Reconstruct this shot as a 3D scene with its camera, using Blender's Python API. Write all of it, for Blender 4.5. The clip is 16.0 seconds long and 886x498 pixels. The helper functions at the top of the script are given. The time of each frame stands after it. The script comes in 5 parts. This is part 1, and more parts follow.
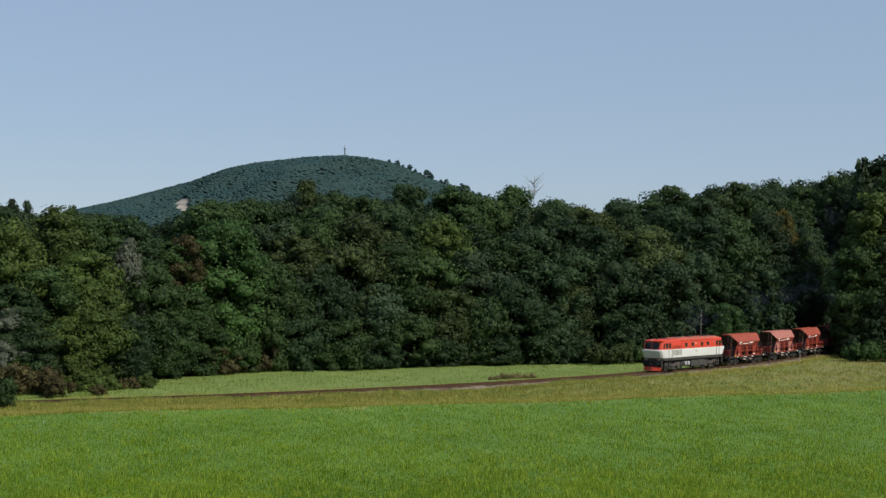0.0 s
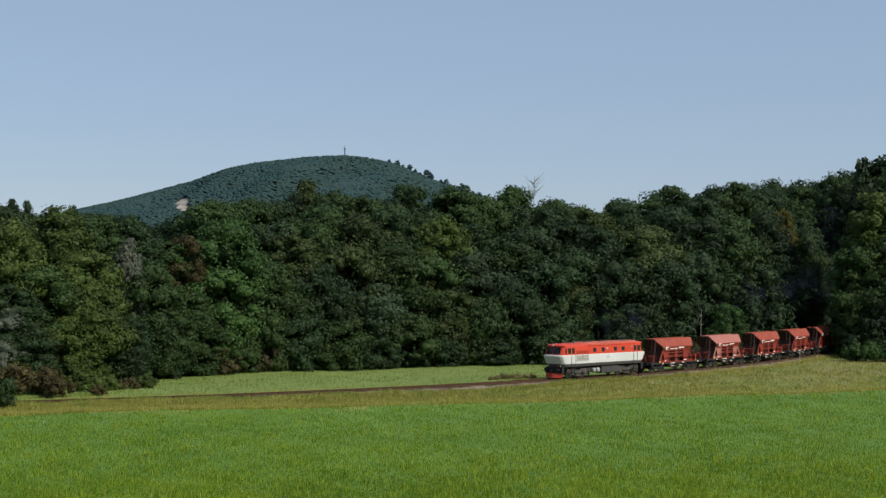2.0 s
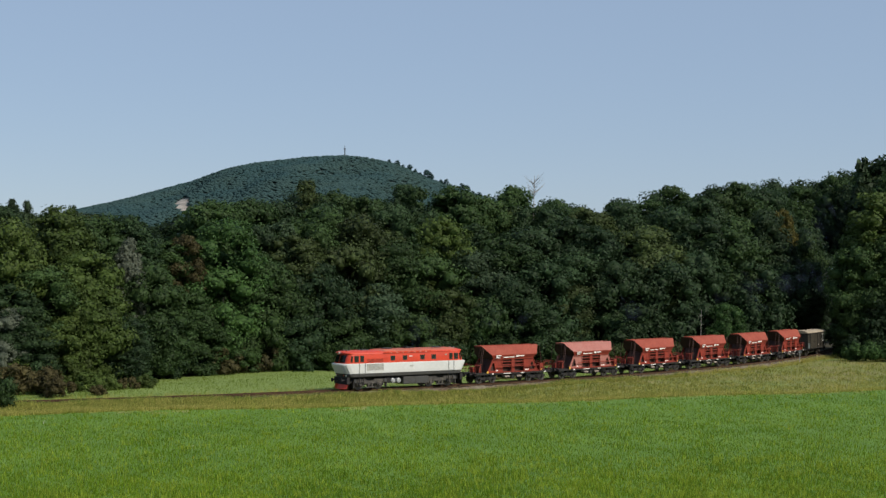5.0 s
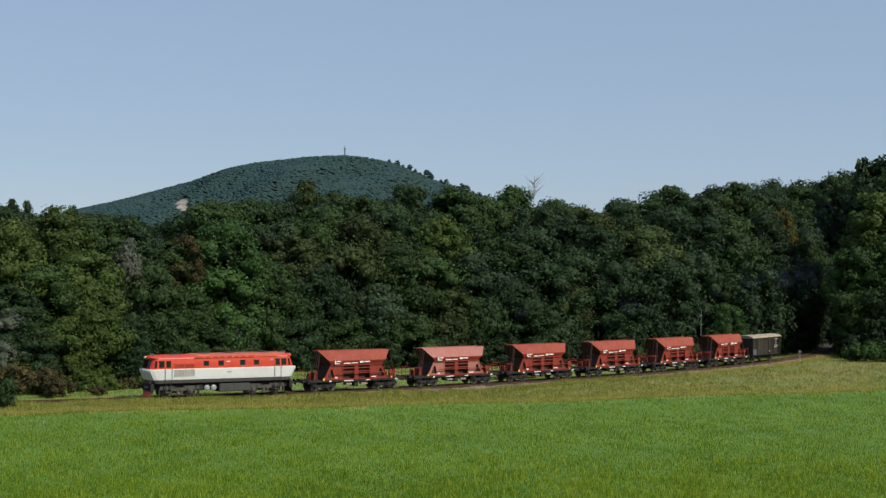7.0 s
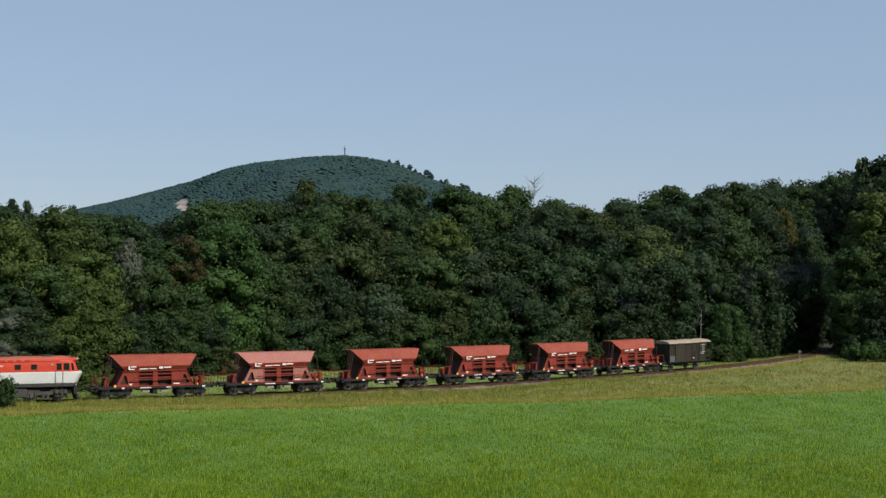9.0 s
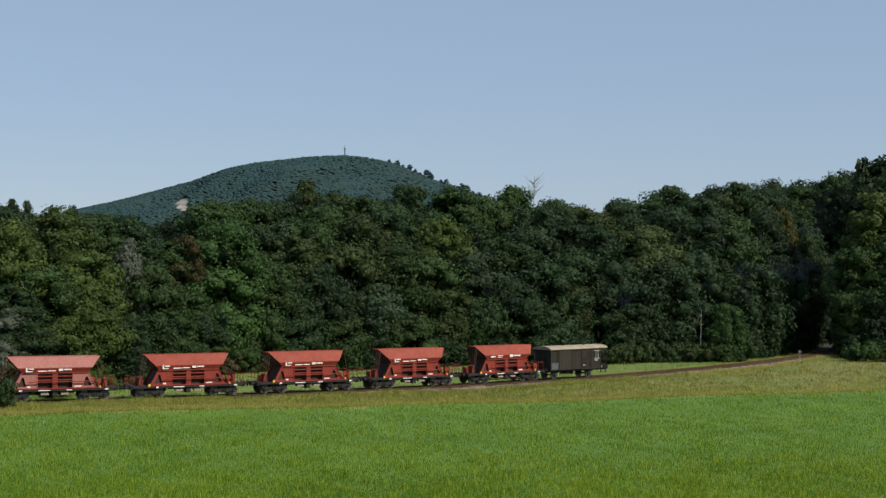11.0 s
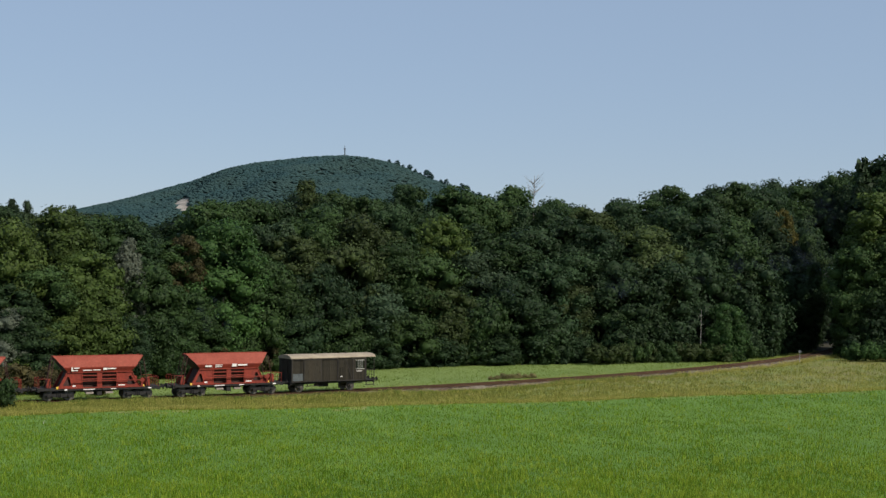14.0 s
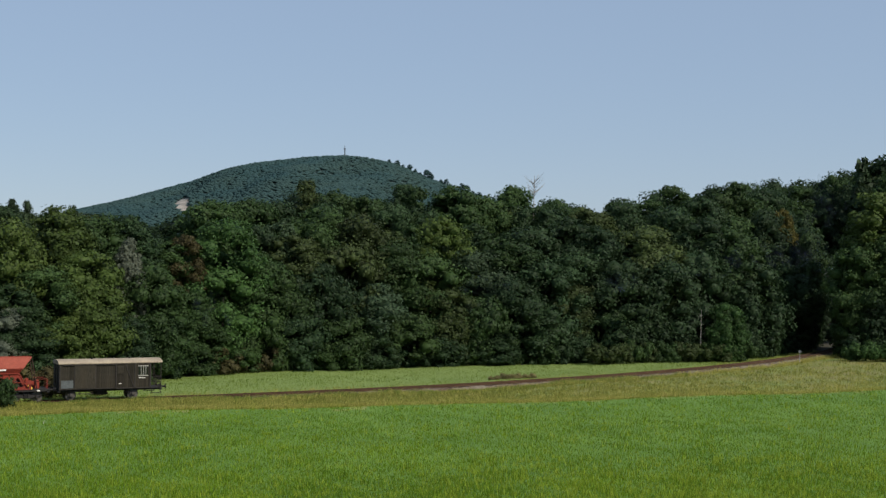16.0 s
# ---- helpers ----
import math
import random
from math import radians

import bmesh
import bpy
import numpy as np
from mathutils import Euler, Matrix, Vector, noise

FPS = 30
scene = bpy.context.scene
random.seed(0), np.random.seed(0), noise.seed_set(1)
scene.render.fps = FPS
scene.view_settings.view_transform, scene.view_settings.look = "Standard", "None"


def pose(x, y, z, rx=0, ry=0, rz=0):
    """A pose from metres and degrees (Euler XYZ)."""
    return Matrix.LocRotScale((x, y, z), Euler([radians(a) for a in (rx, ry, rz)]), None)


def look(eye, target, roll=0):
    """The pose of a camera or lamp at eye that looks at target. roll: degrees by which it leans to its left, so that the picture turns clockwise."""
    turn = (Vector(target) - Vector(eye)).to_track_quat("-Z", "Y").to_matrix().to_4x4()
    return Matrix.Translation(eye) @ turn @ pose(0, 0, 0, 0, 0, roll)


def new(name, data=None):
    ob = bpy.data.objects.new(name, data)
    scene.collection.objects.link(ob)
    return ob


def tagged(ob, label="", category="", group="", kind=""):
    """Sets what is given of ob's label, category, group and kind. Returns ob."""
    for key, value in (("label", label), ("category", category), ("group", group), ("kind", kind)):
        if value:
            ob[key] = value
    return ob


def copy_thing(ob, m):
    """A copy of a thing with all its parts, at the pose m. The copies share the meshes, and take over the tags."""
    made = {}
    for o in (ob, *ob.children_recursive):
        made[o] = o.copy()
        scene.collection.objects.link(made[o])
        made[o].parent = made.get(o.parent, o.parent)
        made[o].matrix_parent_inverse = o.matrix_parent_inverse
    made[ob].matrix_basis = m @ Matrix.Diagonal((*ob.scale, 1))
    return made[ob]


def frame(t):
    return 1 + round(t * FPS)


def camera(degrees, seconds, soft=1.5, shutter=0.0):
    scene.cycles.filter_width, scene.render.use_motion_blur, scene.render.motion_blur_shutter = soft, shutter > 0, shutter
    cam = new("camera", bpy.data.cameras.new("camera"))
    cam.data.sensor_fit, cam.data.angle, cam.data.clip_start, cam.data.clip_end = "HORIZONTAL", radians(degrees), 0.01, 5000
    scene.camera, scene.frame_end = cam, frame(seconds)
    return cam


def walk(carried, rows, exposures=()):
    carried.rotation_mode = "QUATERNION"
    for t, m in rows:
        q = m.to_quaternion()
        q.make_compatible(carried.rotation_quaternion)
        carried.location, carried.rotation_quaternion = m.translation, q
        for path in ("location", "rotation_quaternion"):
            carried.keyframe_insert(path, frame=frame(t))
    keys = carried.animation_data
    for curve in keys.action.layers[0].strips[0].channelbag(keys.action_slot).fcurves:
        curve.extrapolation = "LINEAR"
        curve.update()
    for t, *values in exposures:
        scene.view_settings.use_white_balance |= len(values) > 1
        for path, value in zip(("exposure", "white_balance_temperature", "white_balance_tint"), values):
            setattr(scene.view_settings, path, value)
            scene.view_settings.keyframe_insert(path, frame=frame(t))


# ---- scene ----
cam = camera(35.49, 16.0, soft=1.45)
walk(cam, [(0.0, look((0, 0, 11.885), (0, 100, 13.625))), (16.0, look((0, 0, 11.885), (0, 100, 13.625)))])

# ---- light ----
SUN_DIR = Vector((0.84, -0.62, 0.90)).normalized()
world = bpy.data.worlds.new("sky")
scene.world = world
world.use_nodes = True
wn = world.node_tree.nodes
sky = wn.new("ShaderNodeTexSky")
sky.sky_type, sky.sun_disc = "NISHITA", False
sky.sun_elevation = math.asin(SUN_DIR.z)
sky.sun_rotation = math.atan2(SUN_DIR.x, SUN_DIR.y)
sky.air_density, sky.dust_density, sky.ozone_density, sky.altitude = 1.0, 0.3, 2.0, 300
haze = wn.new("ShaderNodeMix")
haze.data_type = "RGBA"
haze.inputs[0].default_value = 0.66
haze.inputs[7].default_value = (3.70, 4.82, 6.62, 1)
world.node_tree.links.new(sky.outputs[0], haze.inputs[6])
world.node_tree.links.new(haze.outputs[2], wn["Background"].inputs[0])
wn["Background"].inputs[1].default_value = 0.095
sun = new("sun", bpy.data.lights.new("sun", "SUN"))
sun.data.energy, sun.data.angle, sun.data.color = 4.7, radians(0.55), (1.0, 0.93, 0.82)
sun.matrix_world = look(SUN_DIR * 50, (0, 0, 0))
scene.view_settings.exposure = 0.0


# ---- materials ----
def material(name, color, rough=0.6, metal=0.0, vary=0.25, scale=3.0, fine=40.0, bump=0.0, other=None, per=None, spec=0.5, stretch=(1, 1, 1)):
    """Base colour broken up by noise at two scales; per: 'object' or 'island' adds a random tint to each piece."""
    m = bpy.data.materials.new(name)
    m.use_nodes = True
    nt = m.node_tree
    n, l = nt.nodes, nt.links
    b = n["Principled BSDF"]
    b.inputs["Roughness"].default_value, b.inputs["Metallic"].default_value = rough, metal
    b.inputs["Specular IOR Level"].default_value = spec
    co = n.new("ShaderNodeTexCoord")
    mp = n.new("ShaderNodeMapping")
    mp.inputs["Scale"].default_value = stretch
    l.new(co.outputs["Object"], mp.inputs[0])
    na, nb = n.new("ShaderNodeTexNoise"), n.new("ShaderNodeTexNoise")
    na.inputs["Scale"].default_value, na.inputs["Detail"].default_value = scale, 5
    nb.inputs["Scale"].default_value, nb.inputs["Detail"].default_value = fine, 3
    l.new(mp.outputs[0], na.inputs[0]), l.new(mp.outputs[0], nb.inputs[0])
    mix = n.new("ShaderNodeMix")
    mix.data_type = "RGBA"
    mix.inputs[6].default_value = (*color, 1)
    mix.inputs[7].default_value = (*(other or [c * (1 - vary) for c in color]), 1)
    ramp = n.new("ShaderNodeMapRange")
    ramp.inputs[1].default_value, ramp.inputs[2].default_value = 0.36, 0.66
    l.new(na.outputs[0], ramp.inputs[0]), l.new(ramp.outputs[0], mix.inputs[0])
    hsv = n.new("ShaderNodeHueSaturation")
    mr = n.new("ShaderNodeMapRange")
    mr.inputs[1].default_value, mr.inputs[2].default_value = 0.3, 0.7
    mr.inputs[3].default_value, mr.inputs[4].default_value = 1 - vary * 0.8, 1 + vary * 0.8
    l.new(nb.outputs[0], mr.inputs[0])
    value = mr.outputs[0]
    if per:
        src = n.new("ShaderNodeObjectInfo" if per == "object" else "ShaderNodeNewGeometry")
        r2 = n.new("ShaderNodeMapRange")
        r2.inputs[3].default_value, r2.inputs[4].default_value = 1 - vary, 1 + vary
        rnd = src.outputs["Random" if per == "object" else "Random Per Island"]
        l.new(rnd, r2.inputs[0])
        mul = n.new("ShaderNodeMath")
        mul.operation = "MULTIPLY"
        l.new(value, mul.inputs[0]), l.new(r2.outputs[0], mul.inputs[1])
        value = mul.outputs[0]
    l.new(value, hsv.inputs["Value"])
    l.new(mix.outputs[2], hsv.inputs["Color"])
    l.new(hsv.outputs[0], b.inputs["Base Color"])
    if bump:
        bp = n.new("ShaderNodeBump")
        bp.inputs["Strength"].default_value, bp.inputs["Distance"].default_value = bump, 0.05
        l.new(nb.outputs[0], bp.inputs["Height"]), l.new(bp.outputs[0], b.inputs["Normal"])
    return m


def foliage(name, color, other, vary=0.34, shine=0.2, through_light=0.25, patch=6.0, weight=0.6, tint=0.6):
    """Leaves: each leaf its own shade, each tree its own tint, some light through the blade."""
    m = bpy.data.materials.new(name)
    m.use_nodes = True
    n, l = m.node_tree.nodes, m.node_tree.links
    b = n["Principled BSDF"]
    b.inputs["Roughness"].default_value = 0.65
    b.inputs["Specular IOR Level"].default_value = shine
    mix = n.new("ShaderNodeMix")
    mix.data_type = "RGBA"
    mix.inputs[6].default_value, mix.inputs[7].default_value = (*color, 1), (*other, 1)
    info, geo = n.new("ShaderNodeObjectInfo"), n.new("ShaderNodeNewGeometry")
    co, no = n.new("ShaderNodeTexCoord"), n.new("ShaderNodeTexNoise")
    no.inputs["Scale"].default_value, no.inputs["Detail"].default_value = patch, 4
    l.new(co.outputs["Object"], no.inputs[0])
    ad = n.new("ShaderNodeMath")
    ad.operation, ad.use_clamp = "MULTIPLY_ADD", True
    ad.inputs[1].default_value, ad.inputs[2].default_value = tint, -0.1 if tint else 0.5 - weight / 2
    sm = n.new("ShaderNodeMath")
    sm.operation = "MULTIPLY"
    l.new(info.outputs["Random"], ad.inputs[0])
    av = n.new("ShaderNodeMath")
    av.operation, av.use_clamp = "ADD", True
    sm.inputs[1].default_value = weight
    l.new(no.outputs[0], sm.inputs[0])
    l.new(ad.outputs[0], av.inputs[0]), l.new(sm.outputs[0], av.inputs[1])
    l.new(av.outputs[0], mix.inputs[0])
    hsv, r = n.new("ShaderNodeHueSaturation"), n.new("ShaderNodeMapRange")
    r.inputs[3].default_value, r.inputs[4].default_value = 1 - vary, 1 + vary
    l.new(geo.outputs["Random Per Island"], r.inputs[0])
    whole, both = n.new("ShaderNodeMapRange"), n.new("ShaderNodeMath")
    whole.inputs[3].default_value, whole.inputs[4].default_value = (0.78, 1.22) if tint else (1.0, 1.0)
    both.operation = "MULTIPLY"
    odd = n.new("ShaderNodeMath")
    odd.operation, odd.inputs[1].default_value = "MULTIPLY", 7.31
    frac = n.new("ShaderNodeMath")
    frac.operation = "FRACT"
    l.new(info.outputs["Random"], odd.inputs[0]), l.new(odd.outputs[0], frac.inputs[0]), l.new(frac.outputs[0], whole.inputs[0])
    l.new(r.outputs[0], both.inputs[0]), l.new(whole.outputs[0], both.inputs[1]), l.new(both.outputs[0], hsv.inputs["Value"])
    l.new(mix.outputs[2], hsv.inputs["Color"]), l.new(hsv.outputs[0], b.inputs["Base Color"])
    tr, ms = n.new("ShaderNodeBsdfTranslucent"), n.new("ShaderNodeMixShader")
    l.new(hsv.outputs[0], tr.inputs[0])
    ms.inputs[0].default_value = through_light
    l.new(b.outputs[0], ms.inputs[1]), l.new(tr.outputs[0], ms.inputs[2])
    l.new(ms.outputs[0], n["Material Output"].inputs[0])
    return m


M = {
    "meadow": material("meadow_soil", (0.100, 0.186, 0.015), 0.9, vary=0.3, scale=0.09, fine=3.0, other=(0.070, 0.150, 0.014)),
    "dry": material("dry_grass_soil", (0.20, 0.215, 0.050), 0.9, vary=0.3, scale=0.25, fine=3.0, other=(0.14, 0.17, 0.030)),
    "rear": material("rear_meadow_soil", (0.150, 0.205, 0.044), 0.9, vary=0.2, scale=0.15, fine=2.5, other=(0.125, 0.182, 0.036)),
    "verge": material("verge_soil", (0.135, 0.175, 0.032), 0.9, vary=0.3, scale=0.12, fine=3.0, other=(0.185, 0.155, 0.050)),
    "floor": material("forest_floor", (0.035, 0.032, 0.018), 0.95, vary=0.4, scale=0.4, fine=5.0),
    "blade": foliage("grass_blades", (0.072, 0.158, 0.014), (0.160, 0.250, 0.018), 0.42, 0.05, 0.4, 0.07, 1.3, 0),
    "tuft": foliage("tuft_blades", (0.180, 0.270, 0.022), (0.290, 0.350, 0.045), 0.4, 0.05, 0.4, 0.3, 1.2, 0),
    "straw": foliage("dry_grass_blades", (0.29, 0.30, 0.060), (0.44, 0.39, 0.130), 0.30, 0.05, 0.4, 0.2, 1.0, 0),
    "rearblade": foliage("rear_grass_blades", (0.130, 0.198, 0.034), (0.190, 0.240, 0.050), 0.25, 0.05, 0.4, 0.12, 1.0, 0),
    "vergeblade": foliage("verge_blades", (0.118, 0.168, 0.025), (0.205, 0.215, 0.050), 0.3, 0.05, 0.4, 0.16, 1.3, 0),
    "leaf": foliage("leaves_broad", (0.024, 0.050, 0.014), (0.038, 0.068, 0.018)),
    "leaf_light": foliage("leaves_light", (0.042, 0.070, 0.014), (0.060, 0.088, 0.018)),
    "leaf_dark": foliage("leaves_dark", (0.0180, 0.038, 0.0145), (0.027, 0.051, 0.0175)),
    "leaf_olive": foliage("leaves_olive", (0.033, 0.050, 0.014), (0.046, 0.066, 0.018)),
    "leaf_pale": foliage("leaves_dull", (0.029, 0.053, 0.025), (0.042, 0.068, 0.031)),
    "leaf_bright": foliage("leaves_fresh", (0.028, 0.066, 0.016), (0.044, 0.086, 0.020)),
    "leaf_yellow": foliage("leaves_yellow", (0.070, 0.072, 0.014), (0.100, 0.084, 0.016)),
    "leaf_brown": foliage("leaves_brown", (0.046, 0.045, 0.016), (0.064, 0.052, 0.019)),
    "leaf_grey": foliage("leaves_silver", (0.095, 0.115, 0.080), (0.130, 0.148, 0.105)),
    "weed": foliage("dry_weeds", (0.160, 0.150, 0.060), (0.240, 0.190, 0.090)),
    "needle": foliage("needles", (0.020, 0.037, 0.017), (0.030, 0.050, 0.021)),
    # blue of the distant haze mixed into the hill's leaf and ground colours
    "far": foliage("far_wood_haze_leaves", (0.025, 0.064, 0.075), (0.044, 0.080, 0.074), 0.15, 0.05, 0.25, 0.012, 1.6, 0),
    "hill": material("hill_ground_hazed", (0.032, 0.066, 0.066), 0.95, vary=0.2, scale=0.012, fine=0.08),
    "scar": material("quarry_rock", (0.30, 0.27, 0.23), 0.9, vary=0.4, scale=0.05, fine=0.4),
    "bark": material("bark", (0.032, 0.028, 0.022), 0.9, vary=0.4, scale=2, fine=14, bump=0.5, stretch=(1, 1, 0.25)),
    "deadwood": material("dead_wood", (0.30, 0.28, 0.25), 0.9, vary=0.3, scale=2, fine=14),
    "ballast": material("ballast", (0.180, 0.155, 0.115), 0.95, spec=0.1, vary=0.45, scale=1.2, fine=16, bump=0.8, other=(0.095, 0.065, 0.046)),
    "rail": material("rusty_rail", (0.080, 0.046, 0.028), 0.85, 0.0, spec=0.1, vary=0.3, scale=1, fine=20),
    "sleeper": material("sleeper", (0.085, 0.062, 0.044), 0.9, spec=0.1, vary=0.35, scale=2, fine=20, per="object"),
}


# ---- mesh helpers ----
def part(name, bm, mat, parent=None, label="", smooth=False):
    me = bpy.data.meshes.new(name)
    bmesh.ops.recalc_face_normals(bm, faces=bm.faces[:])
    bm.to_mesh(me)
    bm.free()
    me.materials.append(M[mat] if isinstance(mat, str) else mat)
    if smooth:
        me.polygons.foreach_set("use_smooth", [True] * len(me.polygons))
    ob = new(name, me)
    ob.parent = parent
    if label:
        ob["label"] = label
    return ob


def from_arrays(name, verts, faces, mats, parent=None, index=None):
    """verts (n,3), faces (m,3) or (m,4)."""
    me = bpy.data.meshes.new(name)
    verts, faces = np.asarray(verts, "f"), np.asarray(faces, "i")
    k = faces.shape[1]
    me.vertices.add(len(verts)), me.loops.add(faces.size), me.polygons.add(len(faces))
    me.vertices.foreach_set("co", verts.ravel())
    me.loops.foreach_set("vertex_index", faces.ravel())
    me.polygons.foreach_set("loop_start", np.arange(len(faces), dtype="i") * k)
    for q in mats if isinstance(mats, (list, tuple)) else [mats]:
        me.materials.append(M[q])
    if index is not None:
        me.polygons.foreach_set("material_index", np.asarray(index, "i"))
    me.update(calc_edges=True)
    ob = new(name, me)
    ob.parent = parent
    return ob


# ---- the line of the track ----
S = np.arange(0.0, 345.0, 0.5)
_heading = -0.1060 + np.cumsum(np.interp(S, [90, 150, 200, 250], [0.00464, 0.00488, 0.00475, 0.00487])) * 0.5
_tx = -148.46 + np.cumsum(np.cos(_heading)) * 0.5
_ty = 108.86 + np.cumsum(np.sin(_heading)) * 0.5


def track_height(s):
    return -0.05 - 0.0062 * (s - 150) + 2.94e-5 * (s - 150) ** 2


def track(s, side=0.0):
    """Point of the line s metres along it (towards the wood), and its heading; side: metres towards the meadow."""
    th = np.interp(s, S, _heading)
    return np.interp(s, S, _tx) + side * np.sin(th), np.interp(s, S, _ty) - side * np.cos(th), track_height(s), th


def track_distance(x, y):
    d = np.hypot(np.asarray(x)[..., None] - _tx[::4], np.asarray(y)[..., None] - _ty[::4])
    return d.min(-1)


# ---- ground ----
def smooth01(v):
    v = np.clip(v, 0, 1)
    return v * v * (3 - 2 * v)


def wood_edge(x):
    return np.interp(x, [-120, -60, -45, -36, -31, -21.8, 0, 20, 45, 55, 62, 72, 120], [100, 134, 141, 149, 160, 170, 184.6, 194, 205, 222, 238, 262, 290])


def meadow_edge(x):
    return 131.6 + 0.42 * x


def ground_z(x, y):
    x, y = np.asarray(x, float), np.asarray(y, float)
    z = np.clip(-0.006 * (x + 6), -0.35, 0.45) - 0.62
    z = z + 0.07 * np.sin(x * 0.19 + y * 0.11) + 0.05 * np.sin(x * 0.07 - y * 0.23)
    z = z + 0.34 * smooth01((4 - x) / 30)
    near = np.clip(62 - y, 0, 60)
    z = z + 0.172 * near * smooth01(near / 20)
    d = np.clip(y - wood_edge(x) - 4, 0, 70)
    return z + 0.20 * d * smooth01(d / 14)


def build_ground():
    xs = np.concatenate([[-4800, -2500, -1200, -600, -300, -200], np.arange(-130, 131, 1.5), [200, 300, 600, 1200, 2500, 4800]])
    ys = np.concatenate([[-1500, -600, -200, -80, -40], np.arange(-20, 70, 5.0), np.arange(70, 262, 1.5), [280, 320, 400, 600, 1000, 1800, 3000, 4900]])
    X, Y = np.meshgrid(xs, ys)
    Z = ground_z(X, Y)
    td = track_distance(X, Y)
    Z = np.where(td < 2.6, np.minimum(Z, -0.42 - 0.006 * (X + 6)), Z)
    v = np.stack([X, Y, Z], -1).reshape(-1, 3)
    nx, ny = len(xs), len(ys)
    i = (np.arange(ny - 1)[:, None] * nx + np.arange(nx - 1)).ravel()
    f = np.stack([i, i + 1, i + nx + 1, i + nx], -1)
    c = v[f].mean(1)
    cx, cy = c[:, 0], c[:, 1]
    ty = np.interp(cx, _tx, _ty)
    wob = 1.2 * np.sin(cx * 0.6) * np.sin(cx * 0.23) + 1.0 * np.sin(cx * 2.1 + cy)
    kind = np.where(cy > wood_edge(cx) + 1, 3, np.where(cy > ty, 2, np.where(cy > meadow_edge(cx) + 1.8 * wob, 1, 0)))
    kind = np.where((cx > 62) & (cy > 206), 3, kind)
    kind = np.where((kind == 1) & (cy > meadow_edge(cx) + 6 + 2 * wob), 4, kind)
    tagged(from_arrays("ground", v, f, ["meadow", "dry", "rear", "floor", "verge"], index=kind),
           "mown green meadow with a strip of dry grass along the railway", "meadow", kind="structure")


build_ground()


# ---- railway track ----
def sweep(profile, s, mat, name, parent):
    """profile: (side, height) points swept along the track."""
    p = np.asarray(profile, float)
    x0, y0, z0, th = track(s)
    v = np.stack([x0[:, None] + p[:, 0] * np.sin(th)[:, None], y0[:, None] - p[:, 0] * np.cos(th)[:, None], z0[:, None] + p[:, 1] + 0 * x0[:, None]], -1)
    k, n = len(p), len(s)
    i = (np.arange(n - 1)[:, None] * k + np.arange(k)).ravel()
    j = (np.arange(n - 1)[:, None] * k + (np.arange(k) + 1) % k).ravel()
    return from_arrays(name, v.reshape(-1, 3), np.stack([i, j, j + k, i + k], -1), mat, parent)


def build_track():
    line = tagged(new("railway_track"), "single rusty railway track on grey ballast curving into the wood", "railway track", kind="structure")
    s = np.arange(2.0, 340.0, 1.0)
    bed = [(-2.2, -0.95), (-1.55, -0.30), (-1.25, -0.22), (1.25, -0.22), (1.55, -0.30), (2.2, -0.95)]
    b = sweep(bed, s, "ballast", "ballast_bed", line)
    co = np.empty(len(b.data.vertices) * 3, "f")
    b.data.vertices.foreach_get("co", co)
    co = co.reshape(-1, 3) + np.random.default_rng(3).normal(0, 0.035, (len(co) // 3, 3))
    b.data.vertices.foreach_set("co", co.ravel().astype("f"))
    for side in (-0.75, 0.75):
        prof = [(-0.065, -0.17), (-0.065, -0.15), (-0.012, -0.13), (-0.012, -0.045), (-0.036, -0.035), (-0.036, 0.0),
                (0.036, 0.0), (0.036, -0.035), (0.012, -0.045), (0.012, -0.13), (0.065, -0.15), (0.065, -0.17)]
        sweep([(side + a, c) for a, c in prof], s, "rail", "rail", line)
    bm = bmesh.new()
    bmesh.ops.create_cube(bm, size=1, matrix=Matrix.Translation((0, 0, -0.235)) @ Matrix.Diagonal((0.26, 2.5, 0.13, 1)))
    bmesh.ops.bevel(bm, geom=bm.edges[:], offset=0.02, segments=1, affect="EDGES")
    first = part("sleeper", bm, "sleeper", line)
    rnd = random.Random(5)
    for i in range(280):
        sv = 98 + i * 0.62
        x, y, z, th = (float(q) for q in track(sv))
        ob = first if i == 0 else new("sleeper", first.data)
        ob.parent = line
        ob.matrix_basis = pose(x, y, z + rnd.uniform(-0.01, 0.01), 0, 0, math.degrees(th) + rnd.uniform(-1.5, 1.5))


build_track()


